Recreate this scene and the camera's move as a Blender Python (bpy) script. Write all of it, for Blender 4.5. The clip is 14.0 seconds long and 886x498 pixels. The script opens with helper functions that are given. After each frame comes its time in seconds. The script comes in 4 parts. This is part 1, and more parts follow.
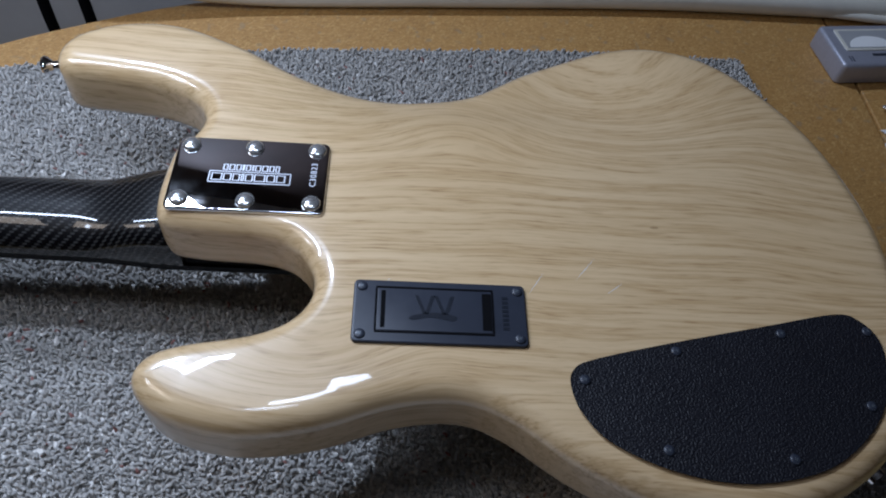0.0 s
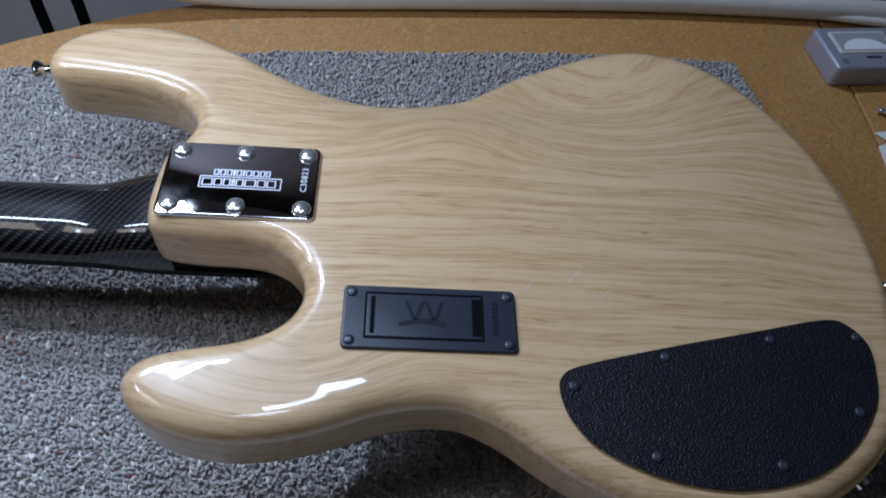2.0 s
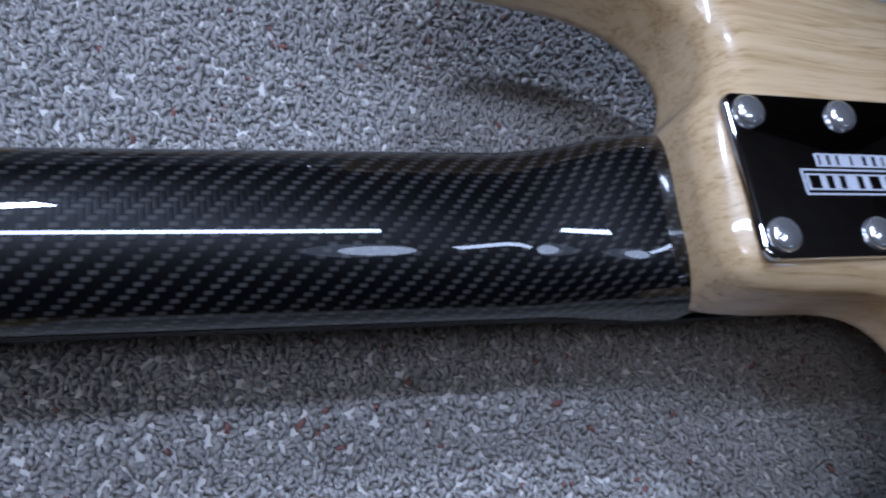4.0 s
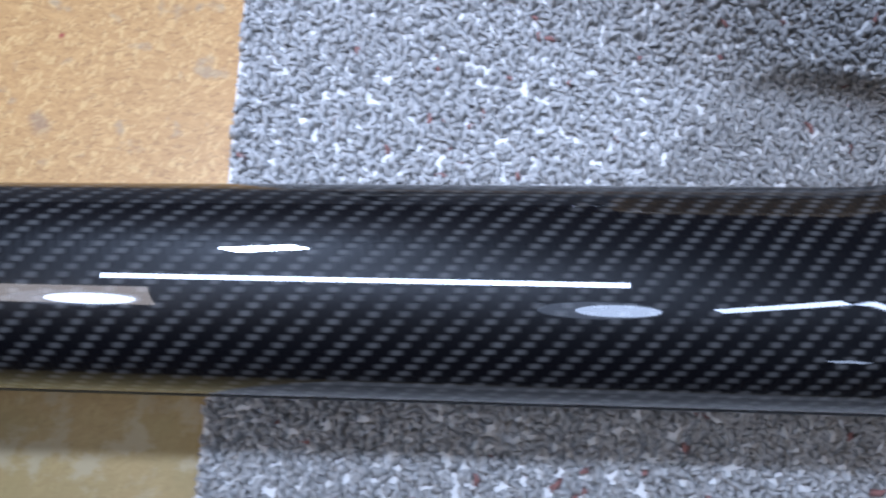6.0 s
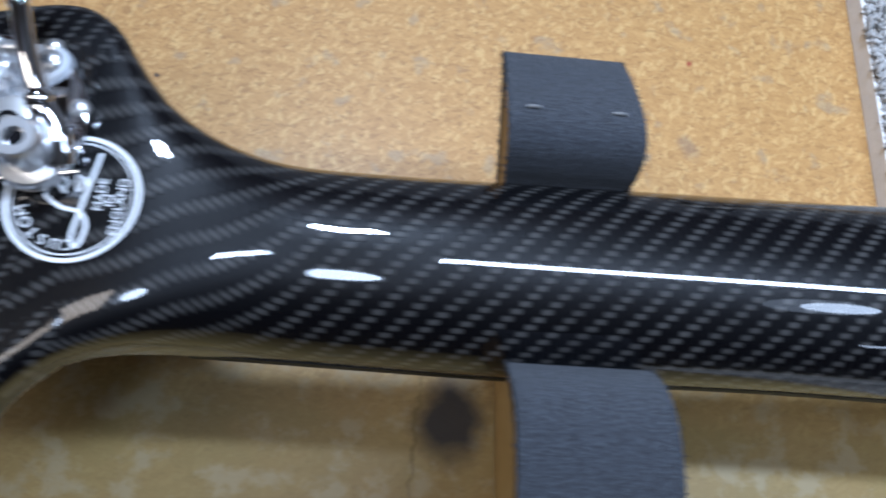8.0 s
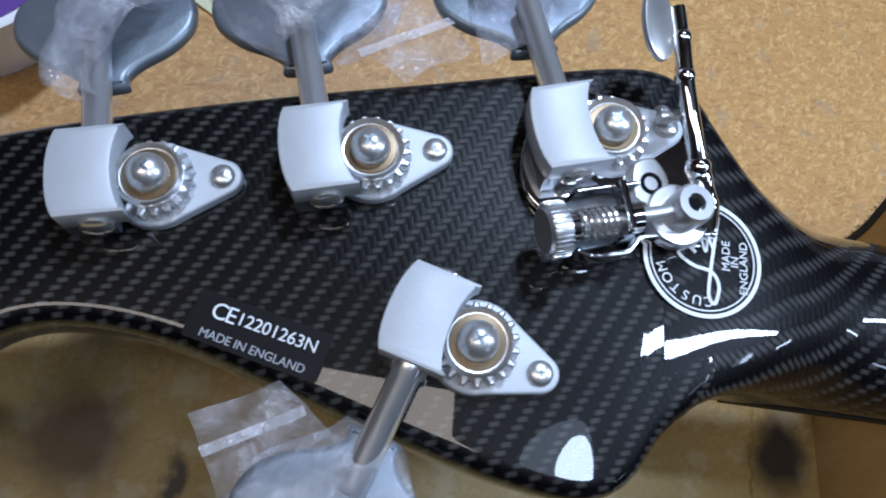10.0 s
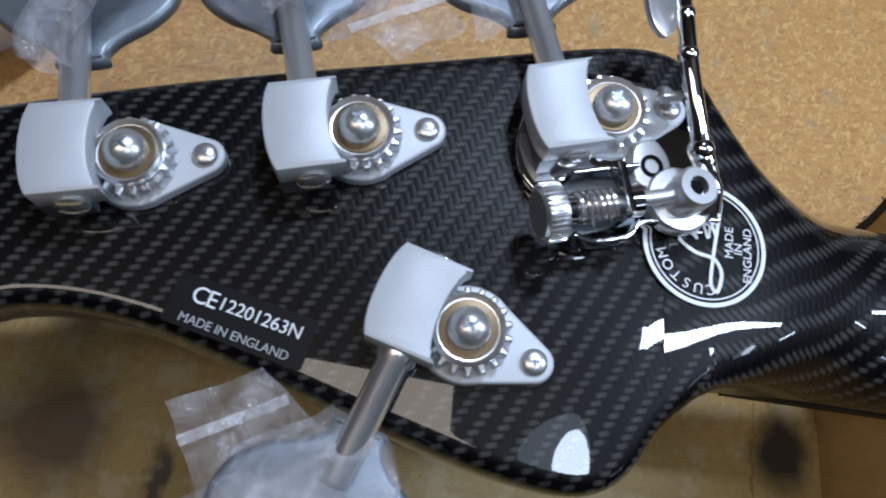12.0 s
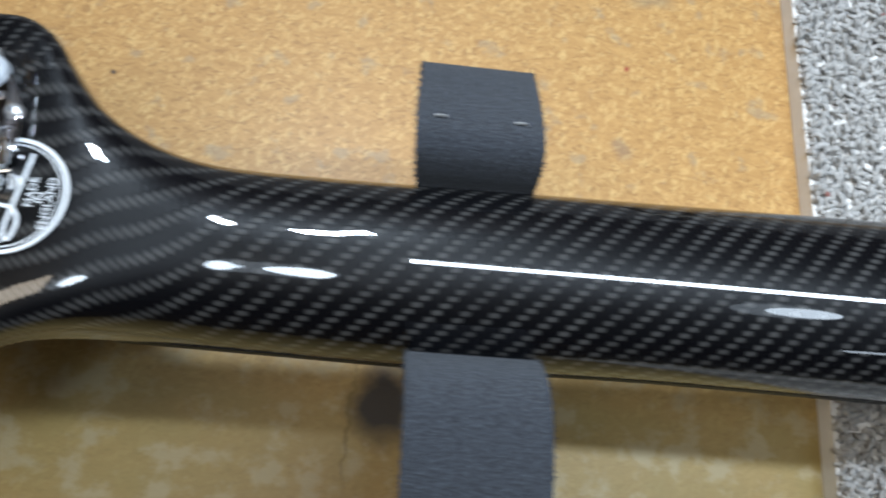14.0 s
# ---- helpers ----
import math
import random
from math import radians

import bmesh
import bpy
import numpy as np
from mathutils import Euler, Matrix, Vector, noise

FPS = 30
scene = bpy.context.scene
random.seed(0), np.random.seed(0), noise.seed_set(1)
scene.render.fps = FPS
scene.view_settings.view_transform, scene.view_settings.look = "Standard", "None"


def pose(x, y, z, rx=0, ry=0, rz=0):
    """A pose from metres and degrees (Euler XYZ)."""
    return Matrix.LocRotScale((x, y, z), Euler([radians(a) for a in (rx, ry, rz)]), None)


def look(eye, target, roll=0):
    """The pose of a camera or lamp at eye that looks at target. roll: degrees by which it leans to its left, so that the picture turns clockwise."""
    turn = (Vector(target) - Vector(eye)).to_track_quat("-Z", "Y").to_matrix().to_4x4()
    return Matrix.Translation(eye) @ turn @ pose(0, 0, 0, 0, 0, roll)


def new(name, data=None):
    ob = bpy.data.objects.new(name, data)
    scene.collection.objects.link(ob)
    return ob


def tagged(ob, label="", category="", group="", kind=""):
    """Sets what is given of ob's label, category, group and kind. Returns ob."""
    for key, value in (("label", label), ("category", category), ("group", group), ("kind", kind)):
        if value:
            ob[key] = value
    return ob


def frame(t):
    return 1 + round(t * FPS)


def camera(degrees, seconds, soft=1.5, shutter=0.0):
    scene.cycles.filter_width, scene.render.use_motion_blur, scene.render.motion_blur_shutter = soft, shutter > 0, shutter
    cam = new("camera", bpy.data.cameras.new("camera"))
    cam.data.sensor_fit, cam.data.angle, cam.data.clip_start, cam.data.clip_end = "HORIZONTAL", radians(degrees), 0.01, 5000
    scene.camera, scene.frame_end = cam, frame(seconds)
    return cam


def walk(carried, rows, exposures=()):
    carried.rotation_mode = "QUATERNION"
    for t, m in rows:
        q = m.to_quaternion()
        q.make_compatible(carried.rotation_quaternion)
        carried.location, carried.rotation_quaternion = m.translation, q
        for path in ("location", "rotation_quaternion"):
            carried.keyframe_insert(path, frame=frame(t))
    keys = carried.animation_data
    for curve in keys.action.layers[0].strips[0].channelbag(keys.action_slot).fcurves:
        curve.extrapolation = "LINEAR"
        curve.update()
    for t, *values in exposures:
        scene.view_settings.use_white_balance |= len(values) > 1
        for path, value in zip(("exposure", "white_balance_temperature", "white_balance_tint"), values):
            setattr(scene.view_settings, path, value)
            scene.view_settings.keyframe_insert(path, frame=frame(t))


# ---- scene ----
cam = camera(62.5, 14.0, 2.0, 0.35)
PATH = [
    (0, (0.122, -0.271, 0.469), (0.272, 0.896, -1.148), 8.5),
    (0.5, (0.129, -0.273, 0.468), (0.275, 0.908, -1.139), 8.4),
    (1, (0.136, -0.268, 0.47), (0.267, 0.893, -1.153), 7.7),
    (1.5, (0.134, -0.273, 0.474), (0.264, 0.896, -1.144), 7.7),
    (2, (0.127, -0.268, 0.472), (0.279, 0.896, -1.148), 8.6),
    (2.5, (0.1, -0.243, 0.459), (0.297, 0.866, -1.194), 10.7),
    (2.8, (0.007, -0.196, 0.422), (0.395, 0.829, -1.251), 19.2),
    (3, (-0.061, -0.152, 0.377), (0.489, 0.724, -1.334), 26.8),
    (3.5, (-0.151, -0.088, 0.329), (0.514, 0.638, -1.411), 35.4),
    (3.7, (-0.169, -0.075, 0.314), (0.534, 0.589, -1.437), 40.4),
    (5.8, (-0.152, -0.021, 0.259), (-0.127, 0.542, -1.655), 4.1),
    (6, (-0.176, -0.02, 0.262), (-0.11, 0.528, -1.66), 7.7),
    (6.5, (-0.228, -0.015, 0.258), (-0.082, 0.515, -1.665), 17.1),
    (7, (-0.31, -0.018, 0.255), (-0.121, 0.532, -1.659), 21.4),
    (7.5, (-0.35, -0.028, 0.257), (-0.329, 0.572, -1.651), 5.9),
    (8, (-0.44, -0.029, 0.253), (-0.277, 0.582, -1.645), 18.3),
    (8.5, (-0.501, -0.026, 0.252), (-0.251, 0.584, -1.636), 27.1),
    (9, (-0.551, -0.025, 0.248), (-0.235, 0.603, -1.625), 32.4),
    (9.2, (-0.563, -0.027, 0.248), (-0.23, 0.598, -1.623), 33.9),
    (11.3, (-0.603, -0.032, 0.243), (-0.251, 0.6, -1.621), 36.5),
    (11.5, (-0.601, -0.031, 0.242), (-0.247, 0.594, -1.624), 36.8),
    (12, (-0.588, -0.031, 0.241), (-0.241, 0.586, -1.63), 36.4),
    (12.5, (-0.57, -0.032, 0.243), (-0.247, 0.578, -1.634), 35.0),
    (13, (-0.537, -0.03, 0.251), (-0.265, 0.567, -1.638), 30.7),
    (13.5, (-0.486, -0.028, 0.264), (-0.289, 0.545, -1.642), 24.4),
    (14, (-0.42, -0.03, 0.27), (-0.242, 0.549, -1.635), 21.3),
]
EXPOSURES = [(0, -0.36, 6400, 13), (2.2, -0.36, 6150, 15), (3.0, -0.62, 6000, 18), (3.7, -0.62, 5900, 18), (5.8, 0.38, 5850, 16), (6.5, 0.30, 5850, 15), (7.0, 0.26, 5900, 14),
             (8.0, 0.36, 6050, 11), (9.2, 0.26, 5950, 11), (11.3, -0.08, 6500, 11), (12.5, 0.0, 6600, 11), (13.0, 0.08, 6750, 10), (13.5, 0.24, 6900, 7), (14, 0.42, 7050, 6)]
walk(cam, [(t, look(eye, target, roll)) for t, eye, target, roll in PATH], EXPOSURES)

# ---- light ----
H = 0.130            # height of the back of the bass above the bench
YC = 0.021           # the bass's centre line

world = bpy.data.worlds.new("world")
scene.world = world
world.use_nodes = True
world.node_tree.nodes["Background"].inputs[0].default_value = (0.55, 0.65, 0.85, 1)
world.node_tree.nodes["Background"].inputs[1].default_value = 0.008


def area_lamp(name, m, shape, sx, sy, watts, colour):
    data = bpy.data.lights.new(name, "AREA")
    data.shape, data.size, data.size_y, data.energy, data.color = shape, sx, sy, watts, colour
    ob = new(name, data)
    ob.matrix_world = m
    return ob


LAMP_WHITE = (0.63, 0.775, 1.0)
area_lamp("tube_lamp", look((-0.211, 0.065, 0.44), (-0.211, 0.045, 0.0)), "RECTANGLE", 0.37, 0.019, 1.60, LAMP_WHITE)
area_lamp("short_tube", look((0.072, -0.012, 0.42), (0.082, -0.03, 0.0)), "RECTANGLE", 0.10, 0.018, 0.16, LAMP_WHITE)
for x, watts in ((-0.486, 0.46), (0.016, 0.22)):
    area_lamp("spot_lamp", look((x, -0.083, 0.62), (x + 0.02, -0.02, 0.0)), "DISK", 0.085, 0.085, watts, LAMP_WHITE)
    area_lamp("spot_reflector", look((x - 0.016, -0.083, 0.625), (x, -0.02, 0.0)), "DISK", 0.125, 0.125, 0.07, LAMP_WHITE)
area_lamp("ceiling_panel", look((-0.52, 0.75, 1.37), (-0.05, 0.0, 0.05)), "RECTANGLE", 0.18, 0.09, 19.0, LAMP_WHITE)
# added fill aimed up, so that metal mirrors a brighter ceiling
area_lamp("upward_fill", look((0.12, -0.22, 1.36), (0.12, -0.22, 1.6)), "RECTANGLE", 0.95, 0.1, 0.15, LAMP_WHITE)
area_lamp("ceiling_tube", look((1.25, -1.35, 1.45), (0.25, 0.05, 0.0)), "RECTANGLE", 0.5, 0.08, 1.0, LAMP_WHITE)
# added: stands for the lit ceiling mirrored in the head, fills the bench
area_lamp("mirrored_ceiling_fill", look((-1.30, -0.17, 1.5), (-1.30, -0.16, 0.0)), "RECTANGLE", 1.1, 0.36, 6.0, (1.0, 0.90, 0.80))


# ---- materials ----
class Nodes:
    """A small hand for node trees: n(kind, settings, inputs) adds a node."""

    def __init__(self, name):
        self.mat = bpy.data.materials.new(name)
        self.mat.use_nodes = True
        self.tree = self.mat.node_tree
        self.bsdf = self.tree.nodes["Principled BSDF"]
        self.out = self.tree.nodes["Material Output"]

    def n(self, kind, ins=(), operation="", data_type="", blend_type="", feature=""):
        node = self.tree.nodes.new("ShaderNode" + kind)
        if operation:
            node.operation = operation
        if data_type:
            node.data_type = data_type
        if blend_type:
            node.blend_type = blend_type
        if feature:
            node.feature = feature
        for k, v in dict(ins).items():
            self.put(node.inputs[k], v)
        return node

    def put(self, socket, v):
        if isinstance(v, bpy.types.NodeSocket):
            self.tree.links.new(v, socket)
        else:
            socket.default_value = v

    def set(self, **ins):
        for k, v in ins.items():
            self.put(self.bsdf.inputs[k.replace("_", " ")], v)
        return self

    def m(self, op, a, b=0.0, c=0.0):
        return self.n("Math", {0: a, 1: b, 2: c}, operation=op).outputs[0]

    def mix(self, f, a, b, kind="MIX"):
        node = self.n("Mix", {0: f, 6: a, 7: b}, data_type="RGBA", blend_type=kind)
        return node.outputs[2]

    def ramp(self, f, *stops):
        node = self.n("ValToRGB", {0: f})
        els = node.color_ramp.elements
        while len(els) < len(stops):
            els.new(0.5)
        for e, (p, c) in zip(els, stops):
            e.position, e.color = p, (c if isinstance(c, tuple) and len(c) == 4 else (*c, 1) if isinstance(c, tuple) else (c, c, c, 1))
        return node.outputs[0]

    def noise(self, vec, scale, detail=4.0, rough=0.55, dist=0.0):
        return self.n("TexNoise", {"Vector": vec, "Scale": scale, "Detail": detail, "Roughness": rough, "Distortion": dist}).outputs[0]

    def coords(self, which="Object", scale=(1, 1, 1), turn=(0, 0, 0), shift=(0, 0, 0)):
        tc = self.n("TexCoord").outputs[which]
        return self.n("Mapping", {"Vector": tc, "Scale": scale, "Rotation": turn, "Location": shift}).outputs[0]

    def bump(self, height, strength, dist=0.001):
        b = self.n("Bump", {"Height": height, "Strength": strength, "Distance": dist})
        self.put(self.bsdf.inputs["Normal"], b.outputs[0])
        return self


def plain(name, colour, rough=0.5, metal=0.0, coat=0.0, grain=0.0, scale=400.0, vary=0.12):
    """A simple surface with a little unevenness of tone and relief."""
    k = Nodes(name)
    v = k.coords()
    t = k.noise(v, scale * 0.15, 5.0)
    c = (*colour, 1)
    dark = tuple(x * (1 - vary) for x in colour) + (1,)
    light = tuple(min(1.0, x * (1 + vary)) for x in colour) + (1,)
    k.set(Base_Color=k.mix(t, dark, light), Metallic=metal, Coat_Weight=coat, Coat_Roughness=0.04)
    k.put(k.bsdf.inputs["Roughness"], k.m("MULTIPLY_ADD", t, 0.12, rough - 0.06))
    if grain:
        k.bump(k.noise(v, scale, 3.0), grain, 0.0006)
    return k.mat


def speckled(name, ground, fleck):
    """Printed paper scattered with small brown flakes."""
    k = Nodes(name)
    v = k.coords()
    cells = k.n("TexVoronoi", {"Vector": v, "Scale": 330.0}).outputs["Distance"]
    keep = k.ramp(k.noise(v, 90.0, 3.0), (0.45, 0.0), (0.55, 1.0))
    k.set(Base_Color=k.mix(k.m("MULTIPLY", k.m("LESS_THAN", cells, 0.42), keep), (*ground, 1), (*fleck, 1)), Roughness=0.35, Coat_Weight=0.5)
    return k.mat


def ash_wood():
    k = Nodes("lacquered_ash")
    base = k.coords()
    warp = k.n("TexNoise", {"Vector": base, "Scale": 4.0, "Detail": 1.0})
    xyz = k.n("SeparateXYZ", {0: base})
    lift = k.m("MULTIPLY_ADD", warp.outputs[0], 0.050, xyz.outputs[1])
    # the growth rings swirl where the board was cut through a knot
    swirl = k.n("TexNoise", {"Vector": k.coords(scale=(1, 1, 0), shift=(0.3, 0.1, 0)), "Scale": 9.0, "Detail": 1.0})
    lift = k.m("MULTIPLY_ADD", swirl.outputs[0], 0.010, lift)
    for x, y, rx, ry, up in ((0.275, 0.115, 0.125, 0.085, 0.040), (0.165, 0.085, 0.075, 0.050, -0.020), (0.075, -0.105, 0.085, 0.050, 0.020)):
        off = k.n("VectorMath", {0: k.n("VectorMath", {0: base, 1: (-x, -y, 0)}, operation="ADD").outputs[0], 1: (1 / rx, 1 / ry, 0)}, operation="MULTIPLY").outputs[0]
        far = k.m("MINIMUM", k.n("VectorMath", {0: off}, operation="LENGTH").outputs["Value"], 1.0)
        hump = k.m("POWER", k.m("SUBTRACT", 1.0, k.m("MULTIPLY", far, far)), 2.0)
        lift = k.m("MULTIPLY_ADD", hump, up, lift)
    vec = k.n("CombineXYZ", {0: k.m("MULTIPLY", xyz.outputs[0], 0.032), 1: lift, 2: k.m("MULTIPLY", xyz.outputs[2], 0.6)}).outputs[0]
    rings = k.noise(vec, 185.0, 3.5, 0.62)
    ring2 = k.ramp(rings, (0.36, 0.0), (0.50, 0.35), (0.56, 1.0), (0.63, 0.25), (0.8, 0.0))
    pores = k.noise(k.n("VectorMath", {0: vec, 1: (2.2, 1, 1)}, operation="MULTIPLY").outputs[0], 900.0, 2.0)
    pore = k.ramp(pores, (0.52, 0.0), (0.72, 1.0))
    broad = k.noise(base, 7.0, 3.0)
    tone = k.mix(broad, (0.66, 0.45, 0.235, 1), (0.765, 0.575, 0.355, 1))
    tone = k.mix(k.m("MULTIPLY", ring2, 0.62), tone, (0.46, 0.285, 0.125, 1))
    tone = k.mix(k.m("MULTIPLY", k.m("MULTIPLY", pore, k.m("MULTIPLY_ADD", ring2, 0.75, 0.25)), 0.75), tone, (0.36, 0.21, 0.09, 1))
    specks = k.n("TexVoronoi", {"Vector": k.n("VectorMath", {0: base, 1: (0.35, 1, 1)}, operation="MULTIPLY").outputs[0], "Scale": 42.0}).outputs["Distance"]
    tone = k.mix(k.m("MULTIPLY", k.m("LESS_THAN", specks, 0.045), 0.55), tone, (0.25, 0.14, 0.06, 1))
    k.set(Base_Color=tone, Roughness=0.32, Coat_Weight=1.0, Coat_Roughness=0.03, Coat_IOR=1.52)
    return k.mat


def carbon_cloth(tow=0.0018, light=0.054):
    """2 x 2 twill under clear resin; the map is in metres along and across the cloth."""
    k = Nodes("carbon_twill")
    uv = k.n("UVMap").outputs[0]
    sway = k.noise(uv, 30.0, 1.0)
    s = k.n("SeparateXYZ", {0: k.n("VectorMath", {0: uv, 1: (1 / tow, 1 / tow, 1)}, operation="MULTIPLY").outputs[0]})
    u = k.m("MULTIPLY_ADD", sway, 0.9, s.outputs[0])
    v = k.m("MULTIPLY_ADD", sway, -0.7, s.outputs[1])
    a, b = k.m("FLOOR", u), k.m("FLOOR", v)
    step = k.m("FLOORED_MODULO", k.m("SUBTRACT", a, b), 4.0)
    over = k.m("LESS_THAN", step, 1.5)
    fu, fv = k.m("FRACT", u), k.m("FRACT", v)
    round_u = k.m("SUBTRACT", 1.0, k.m("POWER", k.m("ABSOLUTE", k.m("MULTIPLY_ADD", fu, 2.0, -1.0)), 2.5))
    round_v = k.m("SUBTRACT", 1.0, k.m("POWER", k.m("ABSOLUTE", k.m("MULTIPLY_ADD", fv, 2.0, -1.0)), 2.5))
    # fibres along the cloth shine more than those across it
    h = k.m("ADD", k.m("MULTIPLY", over, round_v), k.m("MULTIPLY", k.m("SUBTRACT", 1.0, over), round_u))
    end = k.ramp(k.m("FRACT", k.m("MULTIPLY", k.m("ADD", step, fu), 0.5)), (0.0, 0.0), (0.30, 1.0), (0.68, 0.9), (0.95, 0.0))
    lens = k.ramp(k.m("ABSOLUTE", k.m("MULTIPLY_ADD", fv, 2.0, -1.0)), (0.0, 1.0), (0.45, 0.9), (0.82, 0.12), (1.0, 0.0))
    # this sheen is painted into the base colour as lighter tows
    shine = k.m("MULTIPLY", k.m("MULTIPLY", over, lens), end)
    patch = k.noise(uv, 55.0, 3.0)
    col = k.mix(k.m("MULTIPLY", shine, k.m("MULTIPLY_ADD", patch, 1.1, 0.25)), (0.0018, 0.0018, 0.0024, 1), (light, light * 0.97, light * 0.93, 1))
    k.set(Base_Color=col, Roughness=0.38, Coat_Weight=1.0, Coat_Roughness=0.02, Coat_IOR=1.50, Specular_IOR_Level=0.12)
    k.bump(h, 0.12, 0.0003)
    return k.mat


def chipboard():
    k = Nodes("chipboard")
    v = k.coords()
    tilt = k.noise(v, 60.0, 2.0)
    flakes = []
    swirl = k.n("VectorMath", {0: v, 1: k.n("VectorMath", {0: k.n("TexNoise", {"Vector": v, "Scale": 130.0, "Detail": 2.0}).outputs["Color"], 1: (0.006, 0.006, 0)}, operation="MULTIPLY").outputs[0]}, operation="ADD").outputs[0]
    for turn, scale in ((0.3, 400.0), (1.9, 360.0), (-0.2, 430.0), (-0.6, 330.0)):
        vv = k.n("Mapping", {"Vector": swirl, "Rotation": (0, 0, turn)}).outputs[0]
        vv = k.n("VectorMath", {0: vv, 1: (1.0, 2.5, 1.0)}, operation="MULTIPLY").outputs[0]
        vor = k.n("TexVoronoi", {"Vector": vv, "Scale": scale})
        flakes.append(k.n("SeparateColor", {0: vor.outputs["Color"]}))
    g1 = flakes[0].outputs[0]
    tone = k.mix(k.noise(k.n("VectorMath", {0: v, 1: (0.6, 1.5, 1)}, operation="MULTIPLY").outputs[0], 200.0, 5.0, 0.72), (0.36, 0.185, 0.062, 1), (0.66, 0.42, 0.19, 1))
    tone = k.mix(k.m("MULTIPLY", k.ramp(g1, (0.60, 0.0), (0.85, 1.0)), 0.40), tone, (0.66, 0.43, 0.20, 1))
    tone = k.mix(k.m("MULTIPLY", k.ramp(flakes[1].outputs[1], (0.88, 0.0), (0.92, 1.0)), 0.5), tone, (0.76, 0.56, 0.30, 1))
    tone = k.mix(k.m("MULTIPLY", k.ramp(flakes[3].outputs[1], (0.84, 0.0), (0.90, 1.0)), 0.5), tone, (0.74, 0.52, 0.27, 1))
    tone = k.mix(k.m("MULTIPLY", k.ramp(flakes[2].outputs[0], (0.86, 0.0), (0.92, 1.0)), 0.5), tone, (0.32, 0.17, 0.065, 1))
    tone = k.mix(k.m("MULTIPLY", k.ramp(k.noise(v, 75.0, 3.0), (0.60, 0.0), (0.68, 1.0)), 0.5), tone, (0.36, 0.31, 0.27, 1))
    fine = k.noise(v, 900.0, 3.0)
    tone = k.mix(k.m("MULTIPLY", k.ramp(fine, (0.36, 1.0), (0.46, 0.0)), 0.28), tone, (0.24, 0.12, 0.045, 1))
    # old spills, grime and painted neck shade, heaviest along the bench's worker edge
    y = k.n("SeparateXYZ", {0: v}).outputs[1]
    grime_shade = k.m("MULTIPLY", k.ramp(k.m("MULTIPLY_ADD", y, -14.0, 0.62), (0.25, 0.0), (0.75, 1.0)), k.ramp(k.noise(v, 14.0, 5.0, 0.65), (0.30, 0.65), (0.62, 1.0)))
    tone = k.mix(k.m("MULTIPLY", grime_shade, 0.85), tone, (0.35, 0.305, 0.14, 1))
    rubbed = k.m("MULTIPLY", grime_shade, k.ramp(k.noise(v, 75.0, 5.0, 0.62), (0.50, 0.0), (0.60, 1.0)))
    tone = k.mix(k.m("MULTIPLY", rubbed, 0.7), tone, (0.52, 0.48, 0.40, 1))
    blot = k.ramp(k.noise(v, 9.0, 5.0, 0.7), (0.60, 0.0), (0.72, 1.0))
    tone = k.mix(k.m("MULTIPLY", blot, 0.30), tone, (0.22, 0.12, 0.05, 1))
    # burns and ink spills, one with painted shade: centre, half-length, half-width, how dark
    xy = k.n("VectorMath", {0: v, 1: k.n("VectorMath", {0: k.n("TexNoise", {"Vector": v, "Scale": 70.0, "Detail": 4.0}).outputs["Color"], 1: (0.016, 0.016, 0)}, operation="MULTIPLY").outputs[0]}, operation="ADD").outputs[0]
    xy = k.n("VectorMath", {0: xy, 1: (-0.008, -0.008, 0)}, operation="ADD").outputs[0]
    for x, yy, rx, ry, dark, c in ((-0.654, -0.024, 0.023, 0.021, 0.85, (0.050, 0.022, 0.008, 1)), (-0.6245, -0.037, 0.0036, 0.016, 0.9, (0.020, 0.013, 0.012, 1)),
                                   # the black blot by the cradle also carries the shade beside it
                                   (-0.4140, -0.009, 0.0150, 0.019, 0.97, (0.018, 0.013, 0.010, 1)), (-0.308, 0.177, 0.012, 0.006, 0.4, (0.20, 0.19, 0.18, 1)),
                                   (-0.322, 0.140, 0.0018, 0.0016, 0.9, (0.33, 0.03, 0.02, 1)), (-0.530, 0.114, 0.0018, 0.0015, 0.9, (0.05, 0.03, 0.02, 1)),
                                   (-0.323, 0.102, 0.0050, 0.0050, 0.35, (0.10, 0.10, 0.16, 1)), (-0.425, -0.015, 0.0012, 0.035, 0.7, (0.16, 0.12, 0.03, 1)),
                                   (0.497, 0.182, 0.003, 0.002, 0.9, (0.03, 0.02, 0.015, 1))):
        away = k.n("VectorMath", {0: k.n("VectorMath", {0: xy, 1: (-x, -yy, 0)}, operation="ADD").outputs[0], 1: (1 / rx, 1 / ry, 0)}, operation="MULTIPLY").outputs[0]
        near = k.n("VectorMath", {0: away}, operation="LENGTH").outputs["Value"]
        tone = k.mix(k.m("MULTIPLY", k.ramp(near, (0.35, 1.0), (1.0, 0.0)), dark), tone, c)
    tone = k.mix(1.0, tone, (0.81, 0.71, 0.50, 1), "MULTIPLY")
    k.set(Base_Color=tone, Roughness=0.62, Coat_Weight=0.15, Coat_Roughness=0.35)
    k.bump(k.m("ADD", fine, k.m("MULTIPLY", g1, 0.4)), 0.25, 0.0005)
    return k.mat


